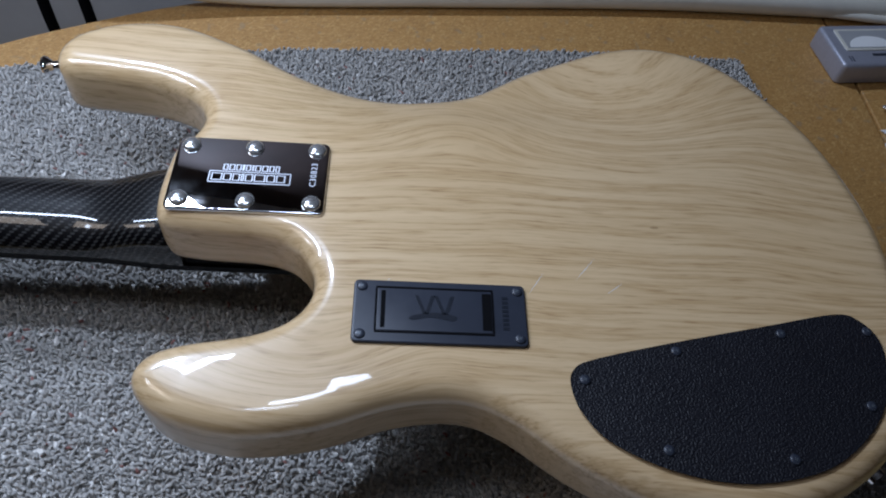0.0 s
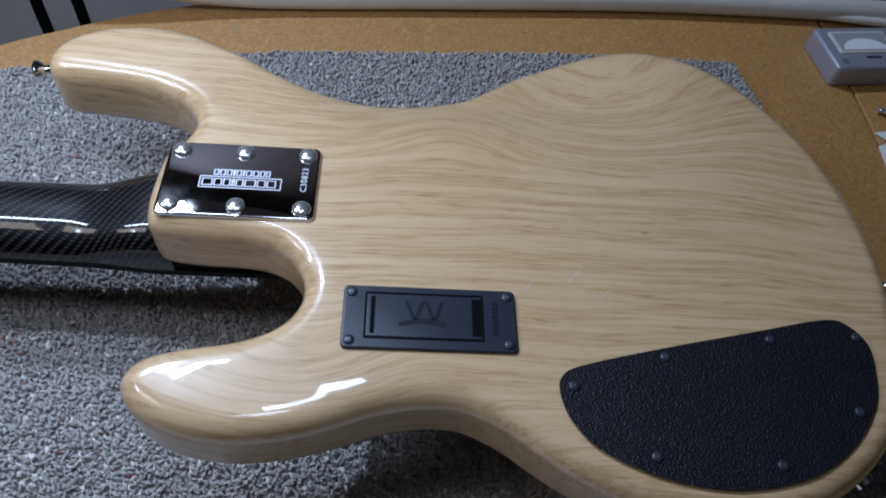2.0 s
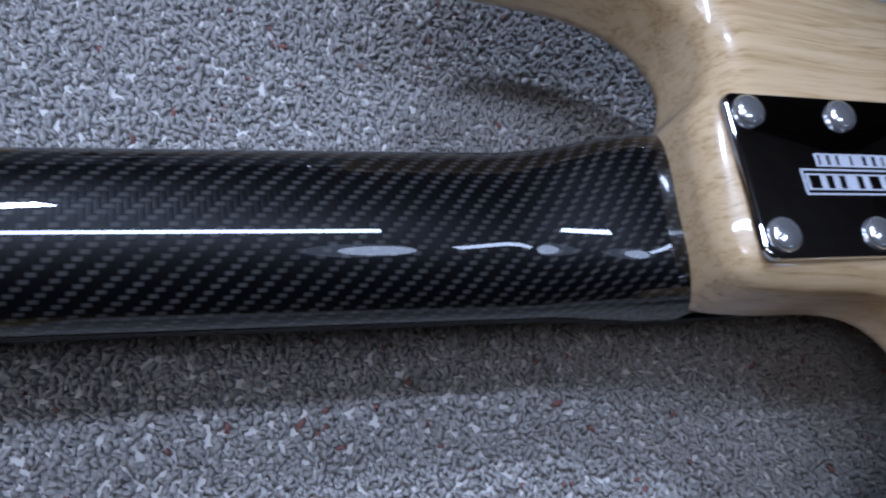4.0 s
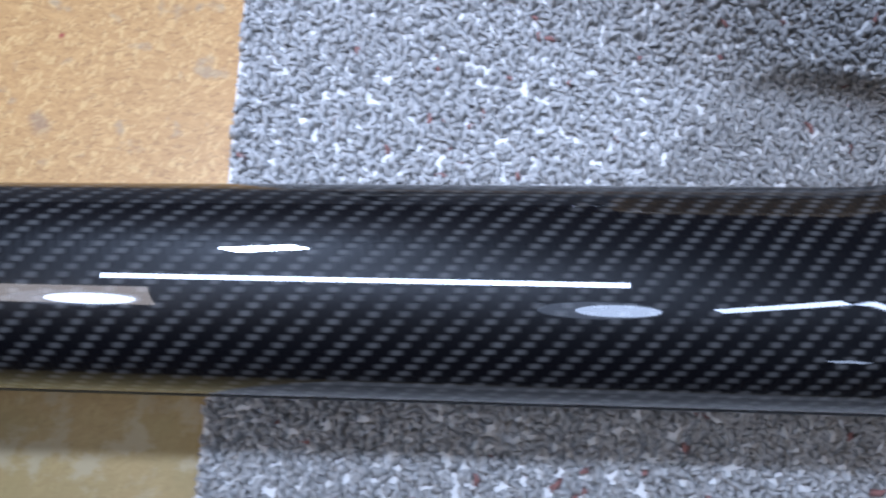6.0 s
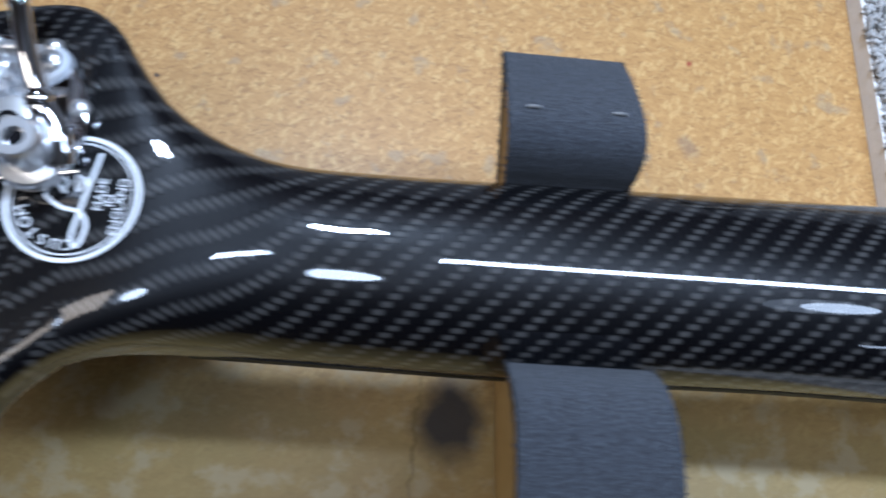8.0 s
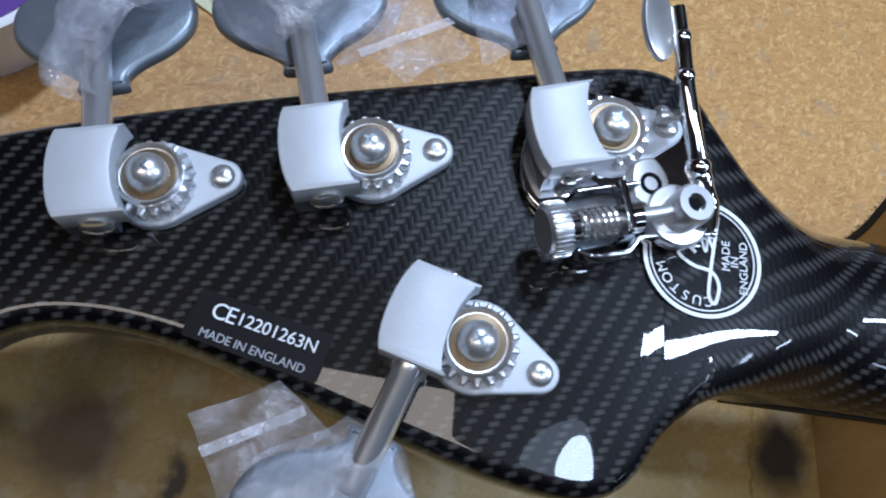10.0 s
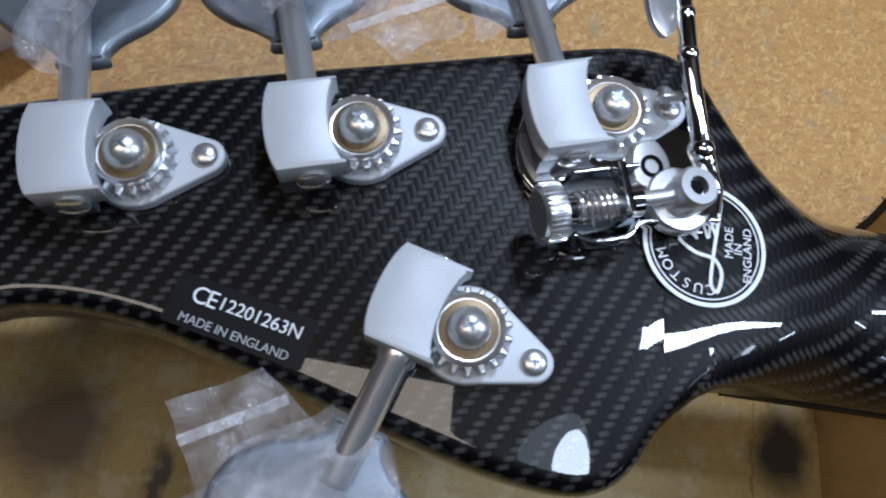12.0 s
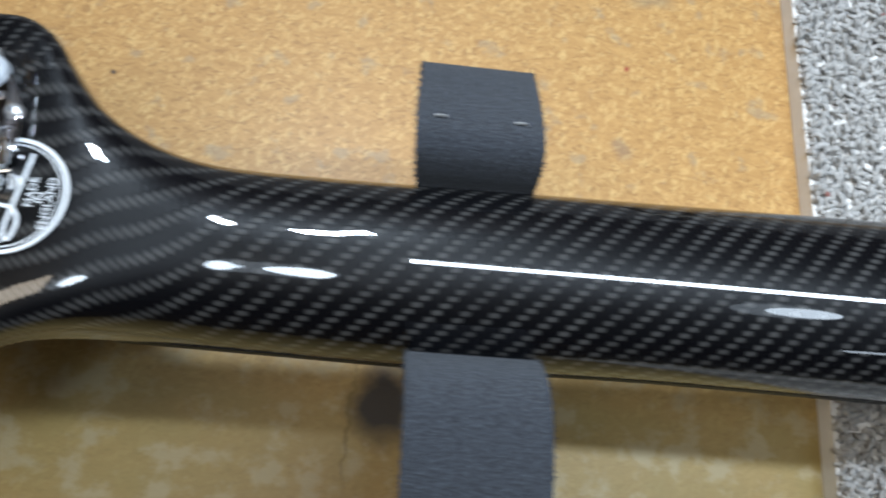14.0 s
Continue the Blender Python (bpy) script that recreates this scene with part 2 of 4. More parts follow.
def yarn():
    k = Nodes("rug_yarn")
    r = k.n("NewGeometry").outputs["Random Per Island"]
    v = k.coords()
    tone = k.ramp(r, (0.0, (0.54, 0.52, 0.49)), (0.3, (0.63, 0.61, 0.58)), (0.8, (0.70, 0.68, 0.65)), (1.0, (0.76, 0.74, 0.71)))
    big = k.noise(v, 12.0, 3.0)
    tone = k.mix(k.m("MULTIPLY", big, 0.22), tone, (0.45, 0.38, 0.34, 1))
    tone = k.mix(k.m("GREATER_THAN", k.m("FRACT", k.m("MULTIPLY", r, 91.7)), 0.993), tone, (0.42, 0.17, 0.14, 1))
    tone = k.mix(k.m("MULTIPLY", k.noise(v, 2600.0, 2.0), 0.25), tone, (0.35, 0.33, 0.30, 1))
    k.set(Base_Color=tone, Roughness=0.9, Sheen_Weight=0.2)
    thin = k.n("BsdfTranslucent", {"Color": tone})
    k.put(k.out.inputs["Surface"], k.n("MixShader", {0: 0.30, 1: k.bsdf.outputs[0], 2: thin.outputs[0]}).outputs[0])
    k.bump(k.noise(v, 3000.0, 2.0), 0.5, 0.0004)
    return k.mat


def leather_plastic():
    k = Nodes("pebbled_black_plastic")
    v = k.coords()
    cells = k.n("TexVoronoi", {"Vector": v, "Scale": 1000.0}, feature="SMOOTH_F1").outputs["Distance"]
    k.set(Base_Color=k.mix(k.noise(v, 40.0, 3.0), (0.006, 0.006, 0.009, 1), (0.011, 0.011, 0.016, 1)), Roughness=0.5, Specular_IOR_Level=0.32)
    k.bump(cells, 0.9, 0.0007)
    return k.mat


def film(name="polythene_film", low=0.10, high=0.55, tint=(0.72, 0.71, 0.74, 1)):
    """Thin clear bag film: mostly see-through, milky in its creases."""
    k = Nodes(name)
    v = k.coords()
    crease = k.noise(k.coords(scale=(1, 1, 1), turn=(0, 0, 0.7)), 110.0, 4.0, 0.55, 0.3)
    t = k.n("BsdfTransparent", {"Color": (0.95, 0.95, 0.97, 1)})
    k.set(Base_Color=tint, Roughness=0.16, Specular_IOR_Level=0.9)
    k.bump(k.m("ADD", crease, k.m("MULTIPLY", k.noise(v, 420.0, 3.0), 0.3)), 0.9, 0.003)
    milk = k.ramp(crease, (0.45, low), (0.62, low + 0.35 * (high - low)), (0.74, high))
    k.put(k.out.inputs["Surface"], k.n("MixShader", {0: milk, 1: t.outputs[0], 2: k.bsdf.outputs[0]}).outputs[0])
    return k.mat


def grey_carpet():
    k = Nodes("grey_carpet_strip")
    v = k.coords()
    fuzz = k.noise(k.n("VectorMath", {0: v, 1: (0.35, 1, 1)}, operation="MULTIPLY").outputs[0], 1500.0, 4.0, 0.7)
    k.set(Base_Color=k.ramp(fuzz, (0.32, (0.012, 0.014, 0.019)), (0.58, (0.036, 0.042, 0.053)), (0.85, (0.080, 0.090, 0.108))), Roughness=0.95, Sheen_Weight=0.08)
    k.bump(fuzz, 1.0, 0.0012)
    return k.mat


def pine():
    k = Nodes("raw_pine")
    v = k.coords(scale=(1, 1, 0.25))
    g = k.noise(v, 240.0, 3.0)
    k.set(Base_Color=k.mix(g, (0.42, 0.27, 0.10, 1), (0.62, 0.44, 0.20, 1)), Roughness=0.7)
    k.bump(g, 0.3, 0.0006)
    return k.mat


ASH, CARBON, CHIP, YARN = ash_wood(), carbon_cloth(), chipboard(), yarn()
COVER, FILM, CARPET, PINE = leather_plastic(), film(), grey_carpet(), pine()
ZIPFILM = film("zip_film", 0.34, 0.6, (0.80, 0.79, 0.82, 1))
CHROME = plain("chrome", (0.85, 0.85, 0.87), 0.03, 1.0, vary=0.03)
STEEL = plain("worn_nickel", (0.72, 0.71, 0.70), 0.17, 0.85, vary=0.08)
SATIN = plain("satin_alloy", (0.46, 0.48, 0.51), 0.5, 0.2, grain=0.08, scale=1500, vary=0.06)
# alloy darkened to carry the shade under the tuner housings
SHADEALLOY = plain("shaded_alloy", (0.13, 0.14, 0.16), 0.45, 0.4, grain=0.1, scale=1500)
KEYMETAL = plain("dull_key_metal", (0.20, 0.23, 0.26), 0.4, 0.6, grain=0.1, scale=1500)
POLISHED = plain("polished_nickel", (0.66, 0.65, 0.64), 0.30, 0.85, vary=0.06)
BRONZE = plain("dull_bronze", (0.15, 0.105, 0.06), 0.35, 0.7, vary=0.3)
BRUSHED = plain("brushed_steel", (0.78, 0.78, 0.79), 0.30, 0.9, vary=0.06)
BLACK = plain("black_plastic", (0.026, 0.031, 0.046), 0.38, grain=0.1, scale=900)
DARKBLACK = plain("matt_black", (0.004, 0.004, 0.005), 0.6)
MOULD = plain("moulded_black", (0.012, 0.015, 0.023), 0.3)
EBONY_GLOSS = 0.12
DARKBLACK.node_tree.nodes["Principled BSDF"].inputs["Specular IOR Level"].default_value = 0.05
EBONY = plain("fingerboard_black", (0.003, 0.003, 0.0035), 0.5, grain=0.2, scale=500)
EBONY.node_tree.nodes["Principled BSDF"].inputs["Specular IOR Level"].default_value = EBONY_GLOSS
WHITE = plain("white_print", (0.72, 0.74, 0.76), 0.5)
LABELBLACK = plain("label_black", (0.004, 0.004, 0.005), 0.45)
LABELBLACK.node_tree.nodes["Principled BSDF"].inputs["Specular IOR Level"].default_value = 0.15
GREYPRINT = plain("grey_print", (0.34, 0.35, 0.37), 0.5)
ENGRAVE = plain("frosted_engraving", (0.66, 0.68, 0.74), 0.5, 0.35)
MESHBACK = plain("rug_backing", (0.72, 0.69, 0.65), 0.95, grain=0.4)
ALLOY_PAINT = plain("lilac_silver_paint", (0.36, 0.37, 0.44), 0.38, 0.35, grain=0.1, scale=1800)
WALLPAINT = plain("wall_paint", (0.62, 0.64, 0.68), 0.85, grain=0.2, scale=60, vary=0.2)
GREYWALL = plain("grey_workshop_paint", (0.34, 0.34, 0.35), 0.8, grain=0.2, scale=60, vary=0.3)
DIMWALL = plain("dark_workshop_paint", (0.055, 0.036, 0.032), 0.7, grain=0.2, scale=60, vary=0.5)
PAPER = plain("paper", (0.78, 0.79, 0.80), 0.8, vary=0.06)
CREAM = plain("cream_rubber", (0.62, 0.60, 0.54), 0.5)
REDPAINT = plain("red_enamel", (0.26, 0.025, 0.02), 0.45, grain=0.2, vary=0.3)
PURPLE = plain("purple_print", (0.10, 0.035, 0.24), 0.4)
AMBER = speckled("flake_print", (0.74, 0.70, 0.60), (0.30, 0.15, 0.04))


# ---- building helpers ----
def part(name, bm, material, parent=None, label="", smooth=40.0, uv=None):
    """Link a bmesh as one mesh object under a thing or a part."""
    me = bpy.data.meshes.new(name)
    bm.normal_update()
    for f in bm.faces:
        f.smooth = smooth > 0
    if uv:
        lay = bm.loops.layers.uv.new("UVMap")
        for f in bm.faces:
            for lo in f.loops:
                lo[lay].uv = uv(lo.vert.co)
    if smooth > 0:
        for e in bm.edges:
            if len(e.link_faces) == 2 and e.calc_face_angle(0) > radians(smooth):
                e.smooth = False
    bm.to_mesh(me)
    bm.free()
    me.materials.append(material)
    ob = new(name, me)
    ob.parent = parent
    if label:
        ob["label"] = label
    return ob


def thing(name, label, category, at=(0, 0, 0), group="", kind=""):
    """An Empty that carries a thing's parts, whose meshes are in the place's own metres."""
    ob = new(name)
    ob.empty_display_size = 0.02
    return tagged(ob, label, category, group, kind)


def spline(points, per=6, closed=True):
    """A smooth line through the points."""
    out, n = [], len(points)
    for i in range(n if closed else n - 1):
        p = [Vector(points[(i + j) % n] if closed else points[min(max(i + j, 0), n - 1)]) for j in (-1, 0, 1, 2)]
        for s in range(per):
            t = s / per
            out.append(0.5 * (2 * p[1] + (p[2] - p[0]) * t + (2 * p[0] - 5 * p[1] + 4 * p[2] - p[3]) * t * t + (3 * p[1] - p[0] - 3 * p[2] + p[3]) * t ** 3))
    if not closed:
        out.append(Vector(points[-1]))
    return out


def inset(line, d):
    """The closed counter-clockwise line moved inwards by d."""
    n, out = len(line), []
    for i in range(n):
        t = (line[(i + 1) % n] - line[i - 1]).normalized()
        out.append(line[i] + Vector((-t.y, t.x)) * d)
    return out


def slab(line, z0, z1, top=0.0, bottom=0.0, steps=5, bm=None):
    """A plate with the outline line, from z0 to z1, its edges rounded by the radii top and bottom."""
    bm = bm or bmesh.new()
    rings = []
    if bottom:
        for i in range(steps + 1):
            a = math.pi / 2 * i / steps
            rings.append((bottom * (1 - math.sin(a)), z0 + bottom * (1 - math.cos(a))))
    else:
        rings.append((0, z0))
    if top:
        for i in range(steps + 1):
            a = math.pi / 2 * i / steps
            rings.append((top * (1 - math.cos(a)), z1 - top * (1 - math.sin(a))))
    else:
        rings.append((0, z1))
    loops = [[bm.verts.new((p.x, p.y, z)) for p in inset(line, d)] for d, z in rings]
    n = len(line)
    for a, b in zip(loops, loops[1:]):
        for i in range(n):
            bm.faces.new((a[i], a[(i + 1) % n], b[(i + 1) % n], b[i]))
    bm.faces.new(list(reversed(loops[0])))
    bm.faces.new(loops[-1])
    return bm


def rounded(x0, y0, x1, y1, r, n=5):
    """A rectangle with round corners, counter-clockwise."""
    out = []
    for cx, cy, a0 in ((x1 - r, y1 - r, 0), (x0 + r, y1 - r, 90), (x0 + r, y0 + r, 180), (x1 - r, y0 + r, 270)):
        for i in range(n + 1):
            a = radians(a0 + 90 * i / n)
            out.append(Vector((cx + r * math.cos(a), cy + r * math.sin(a))))
    return out


def circle(cx, cy, r, n=24):
    return [Vector((cx + r * math.cos(2 * math.pi * i / n), cy + r * math.sin(2 * math.pi * i / n))) for i in range(n)]


def tube(points, r, sides=10, bm=None, caps=True):
    """A round bar along a line of points; r may be a list."""
    bm = bm or bmesh.new()
    pts = [Vector(p) for p in points]
    rs = r if isinstance(r, (list, tuple)) else [r] * len(pts)
    side, loops = None, []
    for i, p in enumerate(pts):
        d = (pts[min(i + 1, len(pts) - 1)] - pts[max(i - 1, 0)]).normalized()
        if side is None:
            side = d.orthogonal().normalized()
        side = (side - d * side.dot(d)).normalized()
        other = d.cross(side)
        loops.append([bm.verts.new(p + (side * math.cos(2 * math.pi * k / sides) + other * math.sin(2 * math.pi * k / sides)) * rs[i]) for k in range(sides)])
    for a, b in zip(loops, loops[1:]):
        for k in range(sides):
            bm.faces.new((a[k], a[(k + 1) % sides], b[(k + 1) % sides], b[k]))
    if caps:
        bm.faces.new(list(reversed(loops[0])))
        bm.faces.new(loops[-1])
    return bm


def turned(profile, m=Matrix(), n=24, bm=None):
    """A turned piece: profile of (radius, height) from the bottom up, moved by m."""
    bm = bm or bmesh.new()
    loops = []
    for r, z in profile:
        loops.append([bm.verts.new(m @ Vector((r * math.cos(2 * math.pi * i / n), r * math.sin(2 * math.pi * i / n), z))) for i in range(n)])
    for a, b in zip(loops, loops[1:]):
        for i in range(n):
            bm.faces.new((a[i], a[(i + 1) % n], b[(i + 1) % n], b[i]))
    bm.faces.new(list(reversed(loops[0])))
    bm.faces.new(loops[-1])
    return bm


def moved(bm, m):
    bm.transform(m)
    return bm


def dome_screw(name, m, r, material, parent, h=None, label="", cross=True):
    """A round-headed screw; dull strips laid on top paint in the cross slot's shade."""
    h = h or r * 0.45
    prof = [(r, 0), (r, h * 0.25)] + [(r * math.cos(a), h * 0.25 + h * 0.75 * math.sin(a)) for a in (0.4, 0.8, 1.15, 1.4)]
    ob = part(name, turned(prof, m, 20), material, parent, label)
    if cross:
        for turn in (25, 115):
            bm = slab(rounded(-r * 0.36, -r * 0.07, r * 0.36, r * 0.07, r * 0.06, 2), h * 0.90, h * 1.01)
            part("slot", moved(bm, m @ pose(0, 0, 0, 0, 0, turn)), KEYMETAL, ob)
    return ob


def lettering(name, text, size, m, material, parent, depth=0.0002, space=1.0):
    """Raised print in the built-in font, as a mesh."""
    cu = bpy.data.curves.new(name, "FONT")
    cu.body, cu.size, cu.extrude, cu.align_x, cu.align_y, cu.space_character = text, size, depth, "CENTER", "CENTER", space
    tmp = bpy.data.objects.new(name, cu)
    scene.collection.objects.link(tmp)
    me = bpy.data.meshes.new_from_object(tmp.evaluated_get(bpy.context.evaluated_depsgraph_get()))
    bpy.data.objects.remove(tmp)
    me.transform(m)
    me.materials.append(material)
    ob = new(name, me)
    ob.parent = parent
    return ob


def smooth01(a, b, x):
    t = min(1.0, max(0.0, (x - a) / (b - a)))
    return t * t * (3 - 2 * t)


# ---- the room and the bench ----
def room():
    for name, line, z0, z1 in (
        ("floor", [(-2.2, -2.2), (2.2, -2.2), (2.2, 1.6), (-2.2, 1.6)], -0.95, -0.9),
        ("ceiling", [(-2.2, -2.2), (2.2, -2.2), (2.2, 1.6), (-2.2, 1.6)], 1.6, 1.65),
        ("wall_south", [(-2.2, -2.3), (2.2, -2.3), (2.2, -2.2), (-2.2, -2.2)], -0.9, 1.6),
        ("wall_west", [(-2.3, -2.2), (-2.2, -2.2), (-2.2, 1.6), (-2.3, 1.6)], -0.9, 1.6),
        ("wall_east", [(2.2, -2.2), (2.3, -2.2), (2.3, 1.6), (2.2, 1.6)], -0.9, 1.6),
        ("wall_north", [(-2.2, 1.05), (2.2, 1.05), (2.2, 1.12), (-2.2, 1.12)], -0.9, 1.6),
    ):
        ob = part(name, slab([Vector(p) for p in line], z0, z1), GREYWALL if name == "ceiling" else DIMWALL, smooth=0)
        tagged(ob, "plain painted " + name.split("_")[0] + " of the dim workshop", name.split("_")[0], kind="structure")


room()
tagged(part("panel_north", slab([Vector(p) for p in ((-2.1, 0.60), (2.1, 0.60), (2.1, 0.64), (-2.1, 0.64))], -0.9, 0.20), WALLPAINT, smooth=0), "pale lower panel on the workshop wall", "wall panel", kind="structure")

BACK_EDGE = spline([(0.590, 0.440), (0.43, 0.430), (0.18, 0.405), (-0.05, 0.368), (-0.22, 0.292), (-0.34, 0.215), (-0.55, 0.200), (-0.95, 0.195)], 6, False)
bench = thing("workbench", "chipboard workbench top with stains and a joint", "workbench", kind="structure")
part("board", slab([Vector(p) for p in ((-0.95, -0.75), (0.592, -0.75), (0.592, 0.1))] + BACK_EDGE, -0.03, 0.0, 0.002), CHIP, bench)
part("board", slab([Vector(p) for p in ((0.5945, -0.75), (1.2, -0.75), (1.2, 0.44), (0.5945, 0.440))], -0.03, -0.0006, 0.002), CHIP, bench)
part("apron", slab([Vector(p) for p in ((-0.9, -0.7), (1.15, -0.7), (1.15, 0.15), (-0.9, 0.15))], -0.9, -0.0301), PINE, bench)

# ---- rug ----
RUG = [(-0.252, -0.50), (0.10, -0.505), (0.495, -0.50), (0.492, 0.0), (0.480, 0.24), (0.466, 0.311), (0.29, 0.308), (0.02, 0.284), (-0.247, 0.232), (-0.246, 0.05)]
rug = thing("rug", "off-white shaggy rug offcut laid on the bench", "rug")
part("backing", slab([Vector(p) for p in RUG], 0.0003, 0.0090), MESHBACK, rug)


def inside(x, y, poly):
    hit = False
    for (x0, y0), (x1, y1) in zip(poly, poly[1:] + poly[:1]):
        if (y0 > y) != (y1 > y) and x < (x1 - x0) * (y - y0) / (y1 - y0) + x0:
            hit = not hit
    return hit


def shag():
    """Thick cut yarns, each a short bent three-sided strand that leans its own way."""
    rnd = random.Random(5)
    verts, faces = [], []
    step = 0.0021
    y = -0.23
    while y < 0.31:
        x = -0.255
        while x < 0.50:
            px, py = x + rnd.uniform(-0.5, 0.5) * step, y + rnd.uniform(-0.5, 0.5) * step
            x += step
            if not inside(px, py, RUG):
                continue
            a = rnd.uniform(0, 6.283) if rnd.random() < 0.6 else rnd.gauss(2.4, 0.7)
            lean = rnd.uniform(0.35, 1.35)
            ln = rnd.uniform(0.0040, 0.0072)
            curl = rnd.uniform(-0.9, 0.9)
            r = rnd.uniform(0.0009, 0.0014)
            pos = Vector((px, py, rnd.uniform(0.0062, 0.0088)))
            reach = ln * math.sin(min(lean * 1.1, 1.4))
            if not inside(px + reach * math.cos(a), py + reach * math.sin(a), RUG):
                a, lean = a + math.pi, lean * 0.7
                if not inside(px + 0.5 * reach * math.cos(a), py + 0.5 * reach * math.sin(a), RUG):
                    lean *= 0.2
            base = len(verts)
            for k in range(4):
                th = lean * (0.35 + 0.45 * k)
                d = Vector((math.cos(a + curl * k * 0.4) * math.sin(th), math.sin(a + curl * k * 0.4) * math.sin(th), math.cos(th)))
                s = Vector((-math.sin(a), math.cos(a), 0))
                o = d.cross(s)
                rr = r * (1.0, 1.15, 1.2, 0.75)[k]
                for j in range(3):
                    w = 2.094 * j + k * 0.5
                    q = pos + (s * math.cos(w) + o * math.sin(w)) * rr
                    verts.append((q.x, q.y, max(q.z, 0.0086)))
                pos = pos + d * (ln / 3)
            for k in range(3):
                for j in range(3):
                    i0, i1 = base + 3 * k + j, base + 3 * k + (j + 1) % 3
                    faces.append((i0, i1, i1 + 3, i0 + 3))
            faces.append((base + 9, base + 10, base + 11))
        y += step
    me = bpy.data.meshes.new("shag")
    me.from_pydata(verts, [], faces)
    for p in me.polygons:
        p.use_smooth = True
    me.materials.append(YARN)
    ob = new("shag", me)
    ob.parent = rug
    tagged(ob, kind="stuff")


shag()

# ---- the bass guitar ----
bass = thing("bass_guitar", "natural ash bass guitar lying face down, carbon fibre neck", "bass guitar")

LOWER_EDGE = [(-0.015, 0.030), (-0.0155, 0.005), (-0.010, -0.0105), (0.012, -0.0150), (0.045, -0.0165), (0.066, -0.023), (0.079, -0.038), (0.081, -0.056),
              (0.071, -0.072), (0.051, -0.082), (0.018, -0.089), (0.001, -0.097), (-0.004, -0.110), (0.006, -0.124), (0.026, -0.134), (0.055, -0.138),
              (0.090, -0.133), (0.130, -0.120), (0.163, -0.117), (0.188, -0.126), (0.225, -0.151), (0.270, -0.170), (0.320, -0.172), (0.370, -0.152)]
UPPER_EDGE = [(0.406, -0.116), (0.424, -0.066), (0.431, -0.010), (0.425, 0.045), (0.406, 0.098), (0.369, 0.148), (0.323, 0.175), (0.277, 0.178), (0.222, 0.157),
              (0.175, 0.126), (0.130, 0.114), (0.090, 0.114), (0.050, 0.125), (0.012, 0.146), (-0.030, 0.163), (-0.070, 0.162), (-0.098, 0.147), (-0.107, 0.128),
              (-0.099, 0.112), (-0.070, 0.108), (-0.035, 0.103), (-0.010, 0.092), (0.000, 0.075), (-0.004, 0.058), (-0.012, 0.048)]
OUTLINE = spline(LOWER_EDGE + UPPER_EDGE, 6)


def body_dip(x, y):
    """How far the back falls away in the belly cut on the upper side."""
    cx = smooth01(0.02, 0.13, x) * (1 - smooth01(0.22, 0.36, x))
    return 0.016 * cx * smooth01(0.055, 0.125, y)


def make_body():
    bm = slab(OUTLINE, H - 0.045, H, 0.0125, 0.009, 7)
    top = [f for f in bm.faces if len(f.verts) > 50 and f.calc_center_median().z > H - 0.001]
    for axis, lo, hi in (((1, 0, 0), -0.12, 0.44), ((0, 1, 0), -0.18, 0.18)):
        p = lo
        while p < hi:
            top = [f for f in bm.faces if all(abs(v.co.z - H) < 1e-6 for v in f.verts)]
            geom = top + list({e for f in top for e in f.edges}) + list({v for f in top for v in f.verts})
            bmesh.ops.bisect_plane(bm, geom=geom, dist=1e-6, plane_co=Vector(axis) * p, plane_no=axis)
            p += 0.016
    for v in bm.verts:
        v.co.z -= body_dip(v.co.x, v.co.y) * smooth01(H - 0.045, H - 0.012, v.co.z)
    return part("body", bm, ASH, bass, "natural ash body in clear gloss lacquer", smooth=50)


make_body()


def half_width(x):
    w = 0.0222 + (x + 0.49) * (0.0300 - 0.0222) / 0.44
    return w + 0.0022 * smooth01(-0.058, -0.016, x)


def near_swell(x):
    return 0.0018 * smooth01(-0.33, -0.42, x)


def neck_section(x, n=22):
    """The neck's round back, from the far edge over the crest to the near edge."""
    w = half_width(x)
    crest = 0.0985 + 0.010 * smooth01(-0.070, -0.014, x)
    square = 2.05 + 1.3 * smooth01(-0.070, -0.018, x)
    foot = 0.0795
    out = []
    for i in range(n + 1):
        a = math.pi * i / n
        c, s = math.cos(a), math.sin(a)
        out.append((YC + (w if c > 0 else w + near_swell(x)) * math.copysign(abs(c) ** (2 / square), c), foot + (crest - foot) * abs(s) ** (2 / square)))
    return out


def head_back(x):
    """Height of the head's back; it levels out towards the neck."""
    if x < -0.535:
        return 0.1006 + (x + 0.535) * 0.16
    t = min(x + 0.535, 0.05)
    return 0.1006 + 0.16 * t - 1.6 * t * t


